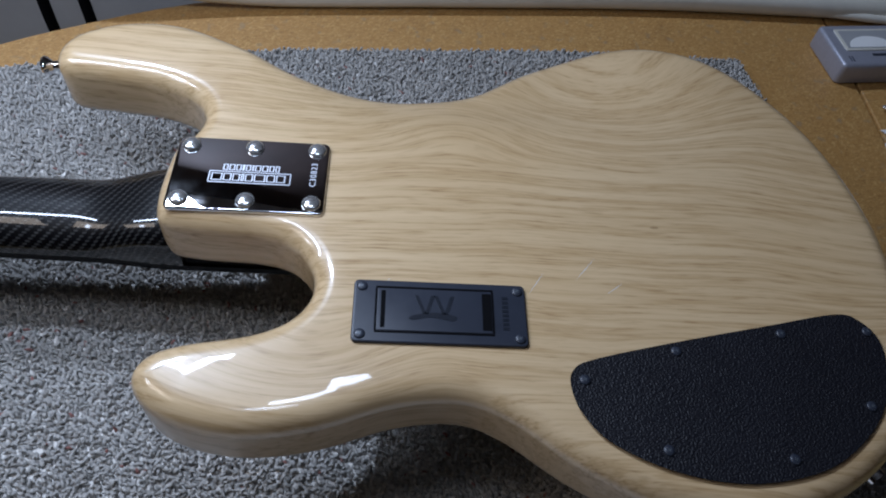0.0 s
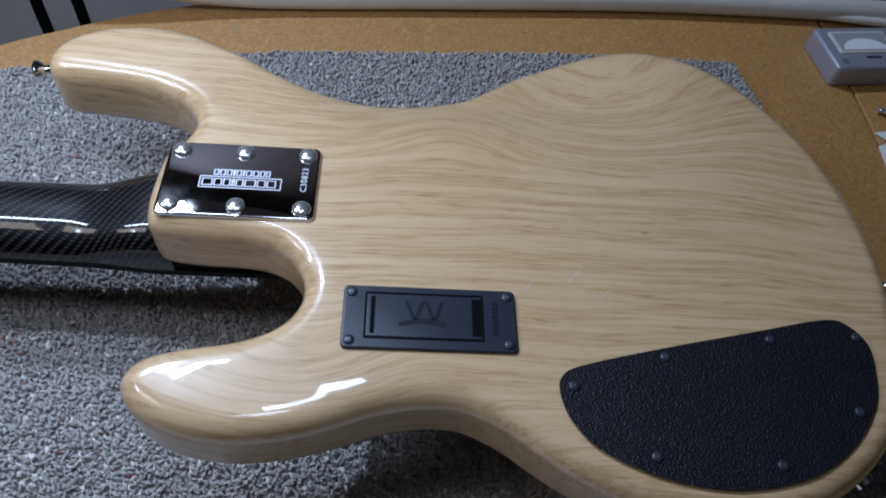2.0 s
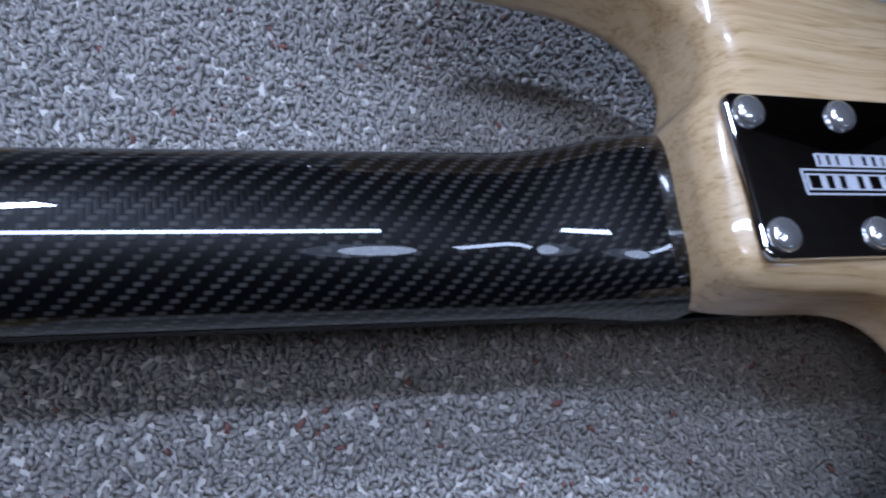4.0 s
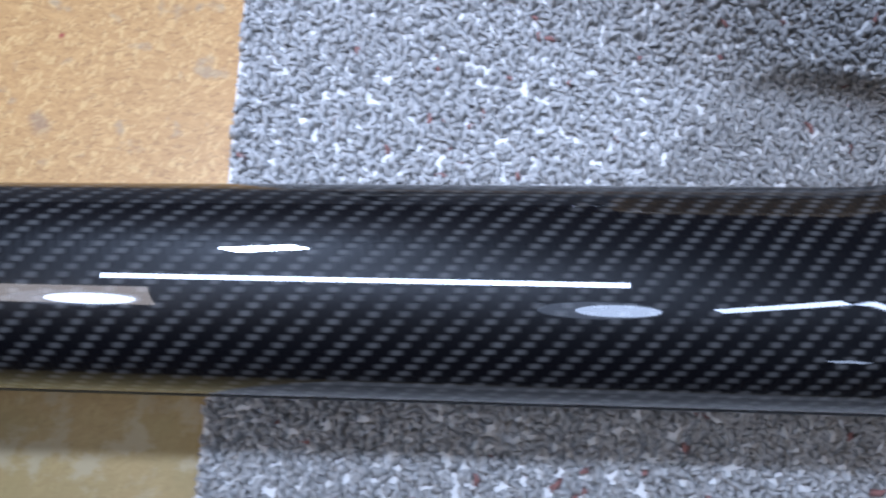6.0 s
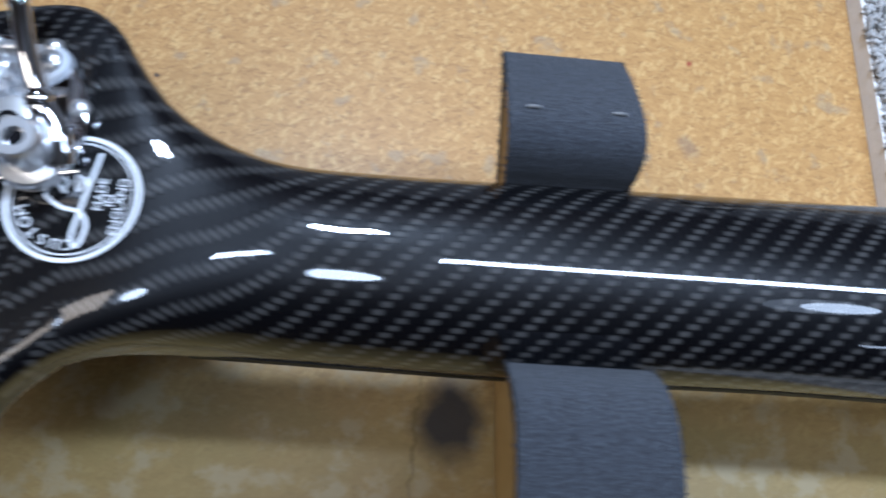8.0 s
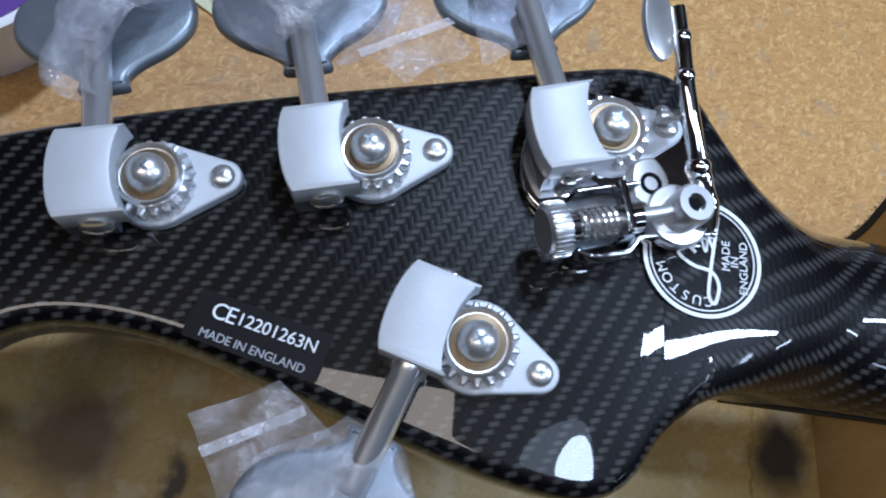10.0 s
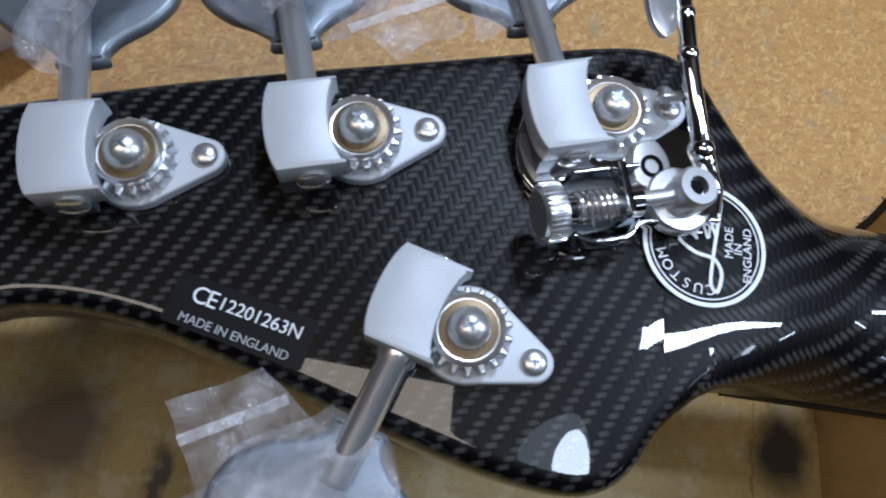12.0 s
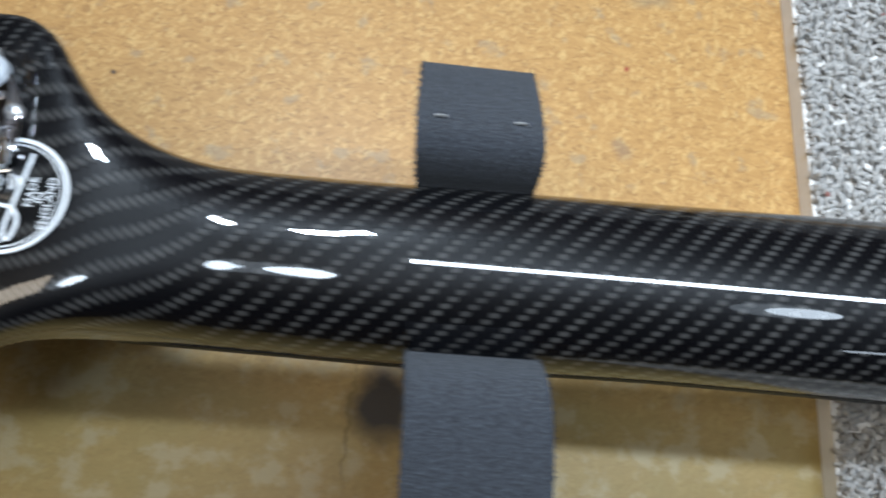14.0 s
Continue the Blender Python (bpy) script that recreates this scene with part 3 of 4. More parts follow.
def make_neck():
    """The neck's back and its flare into the head, one skin."""
    bm, uv = bmesh.new(), {}
    loops = []
    far = spline([(-0.430, YC + half_width(-0.43)), (-0.455, YC + half_width(-0.455) + 0.0004), (-0.470, 0.0446), (-0.4805, 0.0466), (-0.490, 0.0512), (-0.4975, 0.0592), (-0.505, 0.0692), (-0.5135, 0.0735)], 8, False)
    near = spline([(-0.430, YC - half_width(-0.43) - 0.0018), (-0.460, YC - half_width(-0.46) - 0.0016), (-0.478, -0.0034), (-0.492, -0.0045), (-0.503, -0.0078), (-0.5125, -0.0150), (-0.521, -0.0268)], 8, False)

    def at(line, x):
        for p, q in zip(line, line[1:]):
            if q.x <= x <= p.x:
                return p.y + (q.y - p.y) * (p.x - x) / max(p.x - q.x, 1e-9)
        return line[-1].y

    xs = [-0.514 + 0.509 * i / 110 for i in range(111)]
    for x in xs:
        k = smooth01(-0.445, -0.510, x)
        sec = neck_section(x, 30)
        if x < -0.43:
            y1, y0 = at(far, x), at(near, x)
            mid, w = (y0 + y1) / 2, (y1 - y0) / 2
            crest = 0.0985 + (head_back(x) - 0.0985) * smooth01(-0.455, -0.500, x) + 0.0008 * math.sin(math.pi * smooth01(-0.45, -0.51, x))
            foot = 0.0795 + (head_back(x) - 0.010 - 0.0795) * smooth01(-0.480, -0.512, x)
            e = 2.05 + 5.0 * k * k
            sec = []
            for i in range(31):
                a = math.pi * i / 30
                c, s_ = math.cos(a), math.sin(a)
                sec.append((mid + w * math.copysign(abs(c) ** (2 / e), c), foot + (crest - foot) * abs(s_) ** (2 / e)))
        loop, arc = [], 0.0
        for i, (y, z) in enumerate(sec):
            if i:
                arc += math.dist(sec[i], sec[i - 1])
            v = bm.verts.new((x, y, z))
            uv[v] = (x, 0.034 - arc)
            loop.append(v)
        loops.append(loop)
    for a, b in zip(loops, loops[1:]):
        for i in range(len(a) - 1):
            bm.faces.new((a[i], a[i + 1], b[i + 1], b[i]))
    lay = bm.loops.layers.uv.new("UVMap")
    for f in bm.faces:
        for lo in f.loops:
            lo[lay].uv = uv[lo.vert]
    for end in (loops[0], loops[-1]):
        bm.faces.new(end)
    bm.faces.new([lo[0] for lo in loops] + [lo[-1] for lo in reversed(loops)])
    bmesh.ops.recalc_face_normals(bm, faces=bm.faces)
    return part("neck", bm, CARBON, bass, "glossy black woven carbon fibre neck", smooth=75)


def make_fingerboard():
    bm = bmesh.new()
    loops = []
    for i in range(40):
        x = -0.484 + 0.554 * i / 39
        w = half_width(min(x, -0.02)) + 0.0002
        loops.append([bm.verts.new((x, YC + s * (w if s > 0 else w + near_swell(x)) * k, z)) for s, k, z in ((1, 1, 0.0795), (-1, 1, 0.0795), (-1, 1, 0.0745), (-1, 0.6, 0.0730), (1, 0.6, 0.0730), (1, 1, 0.0745))])
    for a, b in zip(loops, loops[1:]):
        for k in range(6):
            bm.faces.new((a[k], a[(k + 1) % 6], b[(k + 1) % 6], b[k]))
    bm.faces.new(loops[0]), bm.faces.new(list(reversed(loops[-1])))
    bmesh.ops.recalc_face_normals(bm, faces=bm.faces)
    part("fingerboard", bm, EBONY, bass, "black fingerboard", smooth=30)
    # the end of the neck inside the pocket
    part("heel", slab(rounded(-0.006, YC - 0.031, 0.069, YC + 0.031, 0.004), 0.0797, 0.088), EBONY, bass)


HEAD = [(-0.5055, -0.0088), (-0.5130, -0.0155), (-0.5210, -0.0266), (-0.5310, -0.0308), (-0.547, -0.0285),
        (-0.566, -0.0228), (-0.592, -0.0142), (-0.617, -0.0062), (-0.636, -0.0036), (-0.651, -0.0060), (-0.663, -0.0150), (-0.673, -0.0222), (-0.689, -0.0212), (-0.701, -0.0070),
        (-0.701, 0.0130), (-0.691, 0.0250), (-0.673, 0.0360), (-0.644, 0.0456), (-0.605, 0.0556), (-0.565, 0.0643), (-0.531, 0.0718), (-0.5155, 0.0735), (-0.5065, 0.0700),
        (-0.4995, 0.0612), (-0.4975, 0.049), (-0.4970, 0.024), (-0.4990, 0.000)]


def make_head():
    line = spline(list(reversed(HEAD)), 5)
    bm = slab(line, 0.0, 0.014, 0.0045, 0.002, 5)
    bmesh.ops.bisect_plane(bm, geom=bm.faces[:] + bm.edges[:] + bm.verts[:], plane_co=(-0.535, 0, 0), plane_no=(1, 0, 0))
    for x in (-0.530, -0.525, -0.520, -0.515, -0.510, -0.505):
        bmesh.ops.bisect_plane(bm, geom=bm.faces[:] + bm.edges[:] + bm.verts[:], plane_co=(x, 0, 0), plane_no=(1, 0, 0))
    for v in bm.verts:
        v.co.z += head_back(v.co.x) - 0.0142
    return part("headstock", bm, CARBON, bass, "glossy black woven carbon fibre headstock", smooth=50, uv=lambda c: ((c.x * 0.965 + c.y * 0.26) * 1.22, (c.y * 0.965 - c.x * 0.26) * 1.22))


make_neck()
make_fingerboard()
head = make_head()

# neck plate
plate = part("neck_plate", slab(rounded(-0.0080, -0.0075, 0.0835, 0.0490, 0.004), H + 0.0002, H + 0.0024, 0.0012), CHROME, bass, "mirror-chromed six-screw neck plate", smooth=30)
for i, (x, y) in enumerate((a, b) for b in (0.0, 0.042) for a in (0.0, 0.038, 0.076)):
    dome_screw("plate_screw", pose(x, y, H + 0.0024), 0.0056, STEEL, plate, 0.0030, cross=False)
for x0, y0, x1, y1 in ((0.0140, 0.0132, 0.0622, 0.0138), (0.0140, 0.0216, 0.0622, 0.0222), (0.0140, 0.0139, 0.0146, 0.0215), (0.0616, 0.0139, 0.0622, 0.0215)):
    part("engraved_frame", slab(rounded(x0, y0, x1, y1, 0.0002, 1), H + 0.0024, H + 0.0026), ENGRAVE, plate)
for y, h, x, widths in ((0.0177, 0.0056, 0.0156, (64, 48, 44, 18, 46, 66, 52, 54)), (0.0254, 0.0046, 0.0215, (30, 34, 32, 14, 30, 12, 36, 36, 30, 26))):
    for w in widths:
        w *= 0.0001
        lines = [(x, y - h / 2, x + w, y - h / 2 + 0.0005), (x, y + h / 2 - 0.0005, x + w, y + h / 2),
                 (x, y - h / 2 + 0.0005, x + 0.0007, y + h / 2 - 0.0005), (x + w - 0.0007, y - h / 2 + 0.0005, x + w, y + h / 2 - 0.0005)]
        bm = bmesh.new()
        for a0, b0, a1, b1 in lines:
            low = [bm.verts.new((p, q, H + 0.0024)) for p, q in ((a0, b0), (a1, b0), (a1, b1), (a0, b1))]
            top = [bm.verts.new((v.co.x, v.co.y, H + 0.0026)) for v in low]
            bm.faces.new(top)
            for i in range(4):
                bm.faces.new((low[i], low[i - 3], top[i - 3], top[i]))
        part("engraved_block", bm, ENGRAVE, plate, smooth=0)
        x += w + 0.0006
lettering("serial", "C30823", 0.0052, pose(0.0755, 0.0225, H + 0.00245, 0, 0, 90), ENGRAVE, plate, 0.0001, 1.18)

# battery box
box = part("battery_box", slab(rounded(0.1045, -0.0890, 0.1985, -0.0505, 0.003), H + 0.0002, H + 0.0022, 0.0010), BLACK, bass, "black plastic battery box with a sprung lid", smooth=30)
lid = part("lid", slab(rounded(0.1175, -0.0820, 0.1795, -0.0560, 0.0008, 2), H + 0.0022, H + 0.0026, 0.0003), BLACK, box)
# finger slots are flat strips, the shade of their recess in the black
for x, w in ((0.1195, 0.0024), (0.1742, 0.0050)):
    part("finger_slot", slab(rounded(x, -0.0805, x + w, -0.0575, 0.0004, 2), H + 0.0026, H + 0.00272), DARKBLACK, box)
for x0, y0, x1, y1 in ((0.1165, -0.0834, 0.1805, -0.0822), (0.1165, -0.0558, 0.1805, -0.0546), (0.1163, -0.0821, 0.1174, -0.0559), (0.1796, -0.0821, 0.1807, -0.0559)):
    part("lid_gap", slab(rounded(x0, y0, x1, y1, 0.0003, 2), H + 0.0022, H + 0.00235), DARKBLACK, box)
for x0, x1 in ((0.1375, 0.1420), (0.1465, 0.1430), (0.1480, 0.1525), (0.1570, 0.1535)):
    part("moulded_stroke", slab([Vector(q) for q in ((x1, -0.0715), (x1 + 0.0021, -0.0715), (x0 + 0.0021, -0.0600), (x0, -0.0600))], H + 0.0026, H + 0.0028), MOULD, box, smooth=0)
part("moulded_stroke", slab(spline([(0.136, -0.0755), (0.147, -0.0735), (0.158, -0.0755), (0.160, -0.0725), (0.148, -0.0705), (0.136, -0.0730)], 3), H + 0.0026, H + 0.0028), MOULD, box)
for i in range(8):
    y = -0.0795 + i * 0.0027
    part("moulded_block", slab(rounded(0.1852, y, 0.1885, y + 0.0018, 0.0003, 2), H + 0.0022, H + 0.0024), MOULD, box)
for x in (0.1090, 0.1940):
    for y in (-0.0845, -0.0550):
        dome_screw("box_screw", pose(x, y, H + 0.0022), 0.0030, BLACK, box, 0.0012)

# control cover
COVER_LINE = spline([(0.2195, -0.112), (0.2215, -0.102), (0.234, -0.0955), (0.281, -0.0835), (0.332, -0.0720), (0.375, -0.0625), (0.388, -0.0655), (0.3955, -0.0770), (0.394, -0.0920),
                     (0.387, -0.1120), (0.368, -0.1340), (0.340, -0.1510), (0.302, -0.1580), (0.266, -0.1530), (0.237, -0.1400), (0.224, -0.1255)][::-1], 6)
cover = part("control_cover", slab(COVER_LINE[::-1], H + 0.0002, H + 0.0022, 0.0010), COVER, bass, "pebbled black plastic control cover", smooth=30)
for x, y in ((0.226, -0.107), (0.278, -0.0885), (0.340, -0.0755), (0.391, -0.0720), (0.3775, -0.1170), (0.3270, -0.1465), (0.2635, -0.1435)):
    dome_screw("cover_screw", pose(x, y, H + 0.0022), 0.0029, BLACK, cover, 0.0012)

# thin white slivers laid on as painted glints in the lacquer
for x, y, w, a in ((0.2062, -0.0470, 0.0095, 57), (0.2354, -0.0363, 0.0102, 51), (0.2510, -0.0488, 0.0066, 37), (0.1230, -0.0493, 0.0018, 67)):
    part("glint_sliver", moved(slab([Vector(q) for q in ((-w, 0), (0, -0.00018), (w, 0), (0, 0.00018))], 0, 0.00006), pose(x, y, H + 0.00004, 0, 0, a)), WHITE, bass, smooth=0)

# strap buttons
for m in (pose(-0.1065, 0.131, H - 0.020, 0, -90, 8), pose(0.4335, -0.02, H - 0.024, 0, 90, 0)):
    part("strap_button", turned([(0.0055, -0.002), (0.0055, 0.001), (0.0035, 0.004), (0.0032, 0.008), (0.0062, 0.0115), (0.0070, 0.0135), (0.0060, 0.015), (0.002, 0.0155)], m), CHROME, bass, "chrome strap button")
for y, z in ((-0.159, H - 0.022),):
    part("jack_socket", turned([(0.008, -0.002), (0.008, 0.002), (0.0055, 0.003), (0.0055, 0.006)], pose(0.380, -0.142, z, 0, 90, -55), 12), CHROME, bass)


# tuners
def gear_outline(r, teeth, depth):
    out = []
    for i in range(teeth):
        for k, rr in ((0.0, r - depth), (0.3, r - depth), (0.45, r), (0.8, r)):
            a = 2 * math.pi * (i + k) / teeth
            out.append(Vector((rr * math.cos(a), rr * math.sin(a))))
    return out


def make_tuner(px, py, turn, flip):
    """An open-geared bass tuner: base plate, worm housing, gear, screws, shaft and key."""
    m = Matrix.Translation((px, py, head_back(px))) @ pose(0, 0, 0, 0, -9.1, 0) @ pose(0, 0, 0, 0, 0, turn)
    f = -1 if flip else 1

    def pts(line):
        line = [Vector((x, y * f)) for x, y in line]
        return line if not flip else line[::-1]

    drop = [(0.0102 * math.cos(a), 0.0102 * math.sin(a)) for a in [radians(55 + 250 * i / 18) for i in range(19)]]
    nose = [(0.0145 + 0.0042 * math.cos(a), 0.0042 * math.sin(a)) for a in [radians(-60 + 120 * i / 8) for i in range(9)]]
    tuner = part("tuner", moved(slab(pts(drop + nose), 0.0002, 0.0028, 0.0007), m), SATIN, bass, "grey alloy open-geared bass tuner", smooth=35)
    part("foot", moved(slab(pts([(-0.0180, -0.0098), (-0.0080, -0.0098), (-0.0080, 0.0098), (-0.0180, 0.0098)]), 0.0001, 0.0068, 0.0006), m), SHADEALLOY, tuner, "grey gear foot, the shade under the housing in its colour")
    outer = [(-0.0163 - 0.0032 * math.cos(a), 0.0100 * math.sin(a) / math.sin(1.2)) for a in [1.2 - 2.4 * i / 10 for i in range(11)]]
    inner = [(-0.0020 - 0.0042 * math.cos(a), 0.0100 * math.sin(a) / math.sin(1.2)) for a in [-1.2 + 2.4 * i / 10 for i in range(11)]]
    part("worm_housing", moved(slab(pts(outer + inner), 0.0062, 0.0128, 0.0006, 0.0004, 2), m), SATIN, tuner, "sand-cast grey housing", smooth=40)
    part("gear", moved(slab(gear_outline(0.0090, 18, 0.0016), 0.0030, 0.0060, 0.0004, 0, 1), m), BRUSHED, tuner, smooth=25)
    part("gear_cup", turned([(0.0070, 0.0060), (0.0074, 0.0080), (0.0069, 0.0086), (0.0063, 0.0074), (0.002, 0.0066)], m), BRUSHED, tuner)
    part("washer", moved(slab(circle(0, 0, 0.0059, 24), 0.0074, 0.0078, 0.0002), m), BRONZE, tuner, "dull bronze washer")
    dome_screw("gear_screw", m @ pose(0, 0, 0.0076, 0, 0, 20), 0.0044, POLISHED, tuner, 0.0046)
    dome_screw("mounting_screw", m @ pose(0.0145, 0, 0.0028), 0.0028, POLISHED, tuner, 0.0016)
    part("end_screw", turned([(0.0036, 0), (0.0036, 0.0008), (0.0030, 0.0014), (0.001, 0.0016)], m @ pose(-0.0108, -0.0099 * f, 0.0070, 90 * f, 0, 0)), STEEL, tuner)
    a, b = m @ Vector((-0.0108, 0.0095 * f, 0.0070)), m @ Vector((-0.0118, 0.0370 * f, 0.0062))
    part("shaft", tube([a, a.lerp(b, 0.06), a.lerp(b, 0.10), a.lerp(b, 0.95), a.lerp(b, 0.985), b], [0.0040, 0.0040, 0.0032, 0.0031, 0.0026, 0.0012], 20), BRUSHED, tuner, "polished round shaft")
    half = [(0.0052, 0.0), (0.0056, 0.003), (0.0090, 0.0062), (0.0155, 0.0100), (0.0208, 0.0165), (0.0205, 0.0250), (0.0140, 0.0305), (0.0065, 0.0300)]
    key = spline(half + [(0.0, 0.0275)] + [(-x, y) for x, y in reversed(half)], 4)
    bm = slab(key, -0.0020, 0.0020, 0.0016, 0.0016, 3)
    part("key", moved(bm, m @ pose(-0.0117, 0.0245 * f, 0.0012, -3 * f, 0, 0 if f > 0 else 180)), KEYMETAL, tuner, "brushed clover-leaf key")


for px, py, turn, flip in ((-0.5280, 0.0505, 15, False), (-0.5810, 0.0392, 14, False), (-0.6268, 0.0282, 12, False), (-0.5550, -0.0015, -18, True)):
    make_tuner(px, py, turn, flip)

# ---- neck rest ----
rest = thing("neck_rest", "wooden neck cradle padded with dark grey carpet", "neck rest")
X0, X1 = -0.4170, -0.3850


def across(line, x0, x1):
    """A block with its profile in y and z."""
    bm = bmesh.new()
    a = [bm.verts.new((x0, y, z)) for y, z in line]
    b = [bm.verts.new((x1, y, z)) for y, z in line]
    n = len(line)
    for i in range(n):
        bm.faces.new((a[i], a[(i + 1) % n], b[(i + 1) % n], b[i]))
    bm.faces.new(list(reversed(a))), bm.faces.new(b)
    bmesh.ops.recalc_face_normals(bm, faces=bm.faces)
    return bm


# the cradle's profile, far arm to near arm, rounded at the tips; the near arm stands higher
CRADLE = spline([(0.0635, 0.020), (0.0660, 0.042), (0.0730, 0.061), (0.0795, 0.0755), (0.0797, 0.0825), (0.0750, 0.0875), (0.0660, 0.0930), (0.0565, 0.0975), (0.0505, 0.0980), (0.0475, 0.0930),
                 (0.0460, 0.0835), (0.0410, 0.0752), (0.030, 0.0705), (0.012, 0.0705), (0.001, 0.0752), (-0.0040, 0.0830), (-0.0062, 0.0940), (-0.0105, 0.1010), (-0.0180, 0.1050), (-0.028, 0.1055),
                 (-0.040, 0.1025), (-0.052, 0.0945), (-0.0610, 0.0810), (-0.066, 0.062), (-0.067, 0.040), (-0.067, 0.020)], 5, False)


def swollen(d):
    """The cradle's profile pushed out by d."""
    out = []
    for i, p in enumerate(CRADLE):
        a, b = CRADLE[max(i - 1, 0)], CRADLE[min(i + 1, len(CRADLE) - 1)]
        t = (b - a).normalized()
        out.append((p.x - t.y * d * -1, p.y + t.x * d * -1))
    return out


def askew(y):
    """The block stands a little turned on the bench."""
    return 0.0055 + 0.02 * (YC - y)


def wedge(bm):
    """The block thins a little towards the bench."""
    for v in bm.verts:
        low = 1 - min(v.co.z / 0.10, 1.0)
        v.co.x += (0.013 if v.co.x < (X0 + X1) / 2 else 0.001) * low + askew(v.co.y)
    return bm


WOOD = [(-0.067, 0.0003), (0.0620, 0.0003)] + swollen(0.0)
part("block", wedge(across(WOOD, X0, X1)), PINE, rest, "raw pine block", smooth=30)
part("padding", wedge(across(swollen(0.0030)[3:-3] + swollen(0.0003)[3:-3][::-1], X0 - 0.0006, X1 + 0.0006)), CARPET, rest, "dark grey ribbed carpet strip", smooth=60)

def frayed_edge():
    """Loose fibres along both cut edges of the carpet strip."""
    rnd = random.Random(11)
    verts, faces = [], []
    line = swollen(0.0032)[3:-3]
    for edge, out in ((X0 - 0.0006, -1), (X1 + 0.0006, 1)):
        for (y0, z0), (y1, z1) in zip(line, line[1:]):
            for _ in range(7):
                t = rnd.random()
                low = 1 - min((z0 + (z1 - z0) * t) / 0.10, 1.0)
                p = Vector((edge + (0.013 if out < 0 else 0.001) * low - out * 0.0003 + askew(y0), y0 + (y1 - y0) * t, z0 + (z1 - z0) * t - rnd.uniform(0.0, 0.0022)))
                d = Vector((out * rnd.uniform(0.3, 1.0), rnd.uniform(-0.7, 0.7), rnd.uniform(-0.4, 0.6))).normalized() * rnd.uniform(0.0005, 0.0017)
                w = Vector((0, 0.00016, 0.0001))
                b = len(verts)
                verts += [tuple(p - w), tuple(p + w), tuple(p + Vector((0, 0, -0.0002))), tuple(p + d)]
                faces += [(b, b + 1, b + 3), (b + 1, b + 2, b + 3), (b + 2, b, b + 3)]
    me = bpy.data.meshes.new("fringe")
    me.from_pydata(verts, [], faces)
    me.materials.append(CARPET)
    ob = new("fringe", me)
    ob.parent = rest
    tagged(ob, kind="stuff")


frayed_edge()
for x, y, h in ((-0.4115, 0.0570, 0.1008), (-0.3905, 0.0570, 0.1008), (-0.4060, -0.0400, 0.1060)):
    part("staple", tube([(x + askew(y) - 0.0016, y, h), (x + askew(y), y, h + 0.0004), (x + askew(y) + 0.0016, y, h)], 0.0004, 6), POLISHED, rest, "bright wire staple")

# a padded block under the body, in its shade
support = thing("body_rest", "carpet-covered block under the bass body", "support block")
part("block", slab(rounded(0.20, -0.06, 0.33, 0.05, 0.006), 0.008, H - 0.0455, 0.003), CARPET, support)

# ---- things on the bench ----
meter = thing("analogue_meter", "silver plastic tuner box with an analogue dial", "tuner box")
MT = pose(0.566, 0.296, 0, 0, 0, 7)
part("case", moved(slab(rounded(0, 0, 0.124, 0.064, 0.006), 0.0004, 0.024, 0.004, 0.002), MT), ALLOY_PAINT, meter)
part("dial_frame", moved(slab(rounded(0.012, 0.022, 0.074, 0.055, 0.002), 0.0240, 0.0252, 0.0005), MT), CREAM, meter, "cream dial surround")
part("dial", moved(slab(rounded(0.015, 0.025, 0.071, 0.052, 0.001), 0.0252, 0.0255), MT), GREYPRINT, meter, "dark dial")
part("scale_arc", moved(slab([Vector((0.043 + 0.025 * math.cos(math.pi * i / 12), 0.026 + 0.017 * math.sin(math.pi * i / 12))) for i in range(13)], 0.0255, 0.0257), MT), PAPER, meter, "white half-round scale")
part("label_bar", moved(slab(rounded(0.038, 0.014, 0.054, 0.0175, 0.0003, 2), 0.0240, 0.0243), MT), BLACK, meter)
for x in (0.010, 0.013):
    part("vent_slot", moved(slab(rounded(x, 0.006, x + 0.001, 0.014, 0.0003, 2), 0.0240, 0.0243), MT), BLACK, meter)

plug = thing("jack_plug", "small metal jack plug lying on the bench", "jack plug")
part("tip", turned([(0.0008, 0), (0.0030, 0.004), (0.0020, 0.007), (0.0032, 0.008), (0.0032, 0.030)], pose(0.603, 0.262, 0.0045, 0, 90, -14), 14), STEEL, plug)
part("collar", turned([(0.0042, 0.030), (0.0042, 0.052), (0.0036, 0.056)], pose(0.603, 0.262, 0.0045, 0, 90, -14), 14), BLACK, plug)

sheet = thing("paper_scrap", "torn scrap of white paper on the bench", "paper")
part("sheet", slab([Vector(p) for p in ((0.585, 0.155), (0.66, 0.140), (0.67, 0.245), (0.622, 0.238), (0.592, 0.232), (0.604, 0.220), (0.590, 0.214))], 0.0006, 0.0012), PAPER, sheet, smooth=0)

hose = thing("cream_hose", "thick cream rubber hose along the bench's back edge", "hose")
part("hose", tube(spline([(-0.24, 0.345, 0.060), (-0.14, 0.345, 0.034), (-0.02, 0.360, 0.0145), (0.18, 0.382, 0.0125), (0.43, 0.404, 0.0125), (0.80, 0.415, 0.0125)], 8, False), 0.012, 14), CREAM, hose)
cable = thing("white_cable", "white cable lying behind the meter", "cable")
part("cable", tube(spline([(0.47, 0.432, -0.012), (0.515, 0.418, 0.002), (0.58, 0.405, 0.008), (0.68, 0.395, 0.010), (0.80, 0.40, 0.006)], 8, False), 0.0045, 10), CREAM, cable)


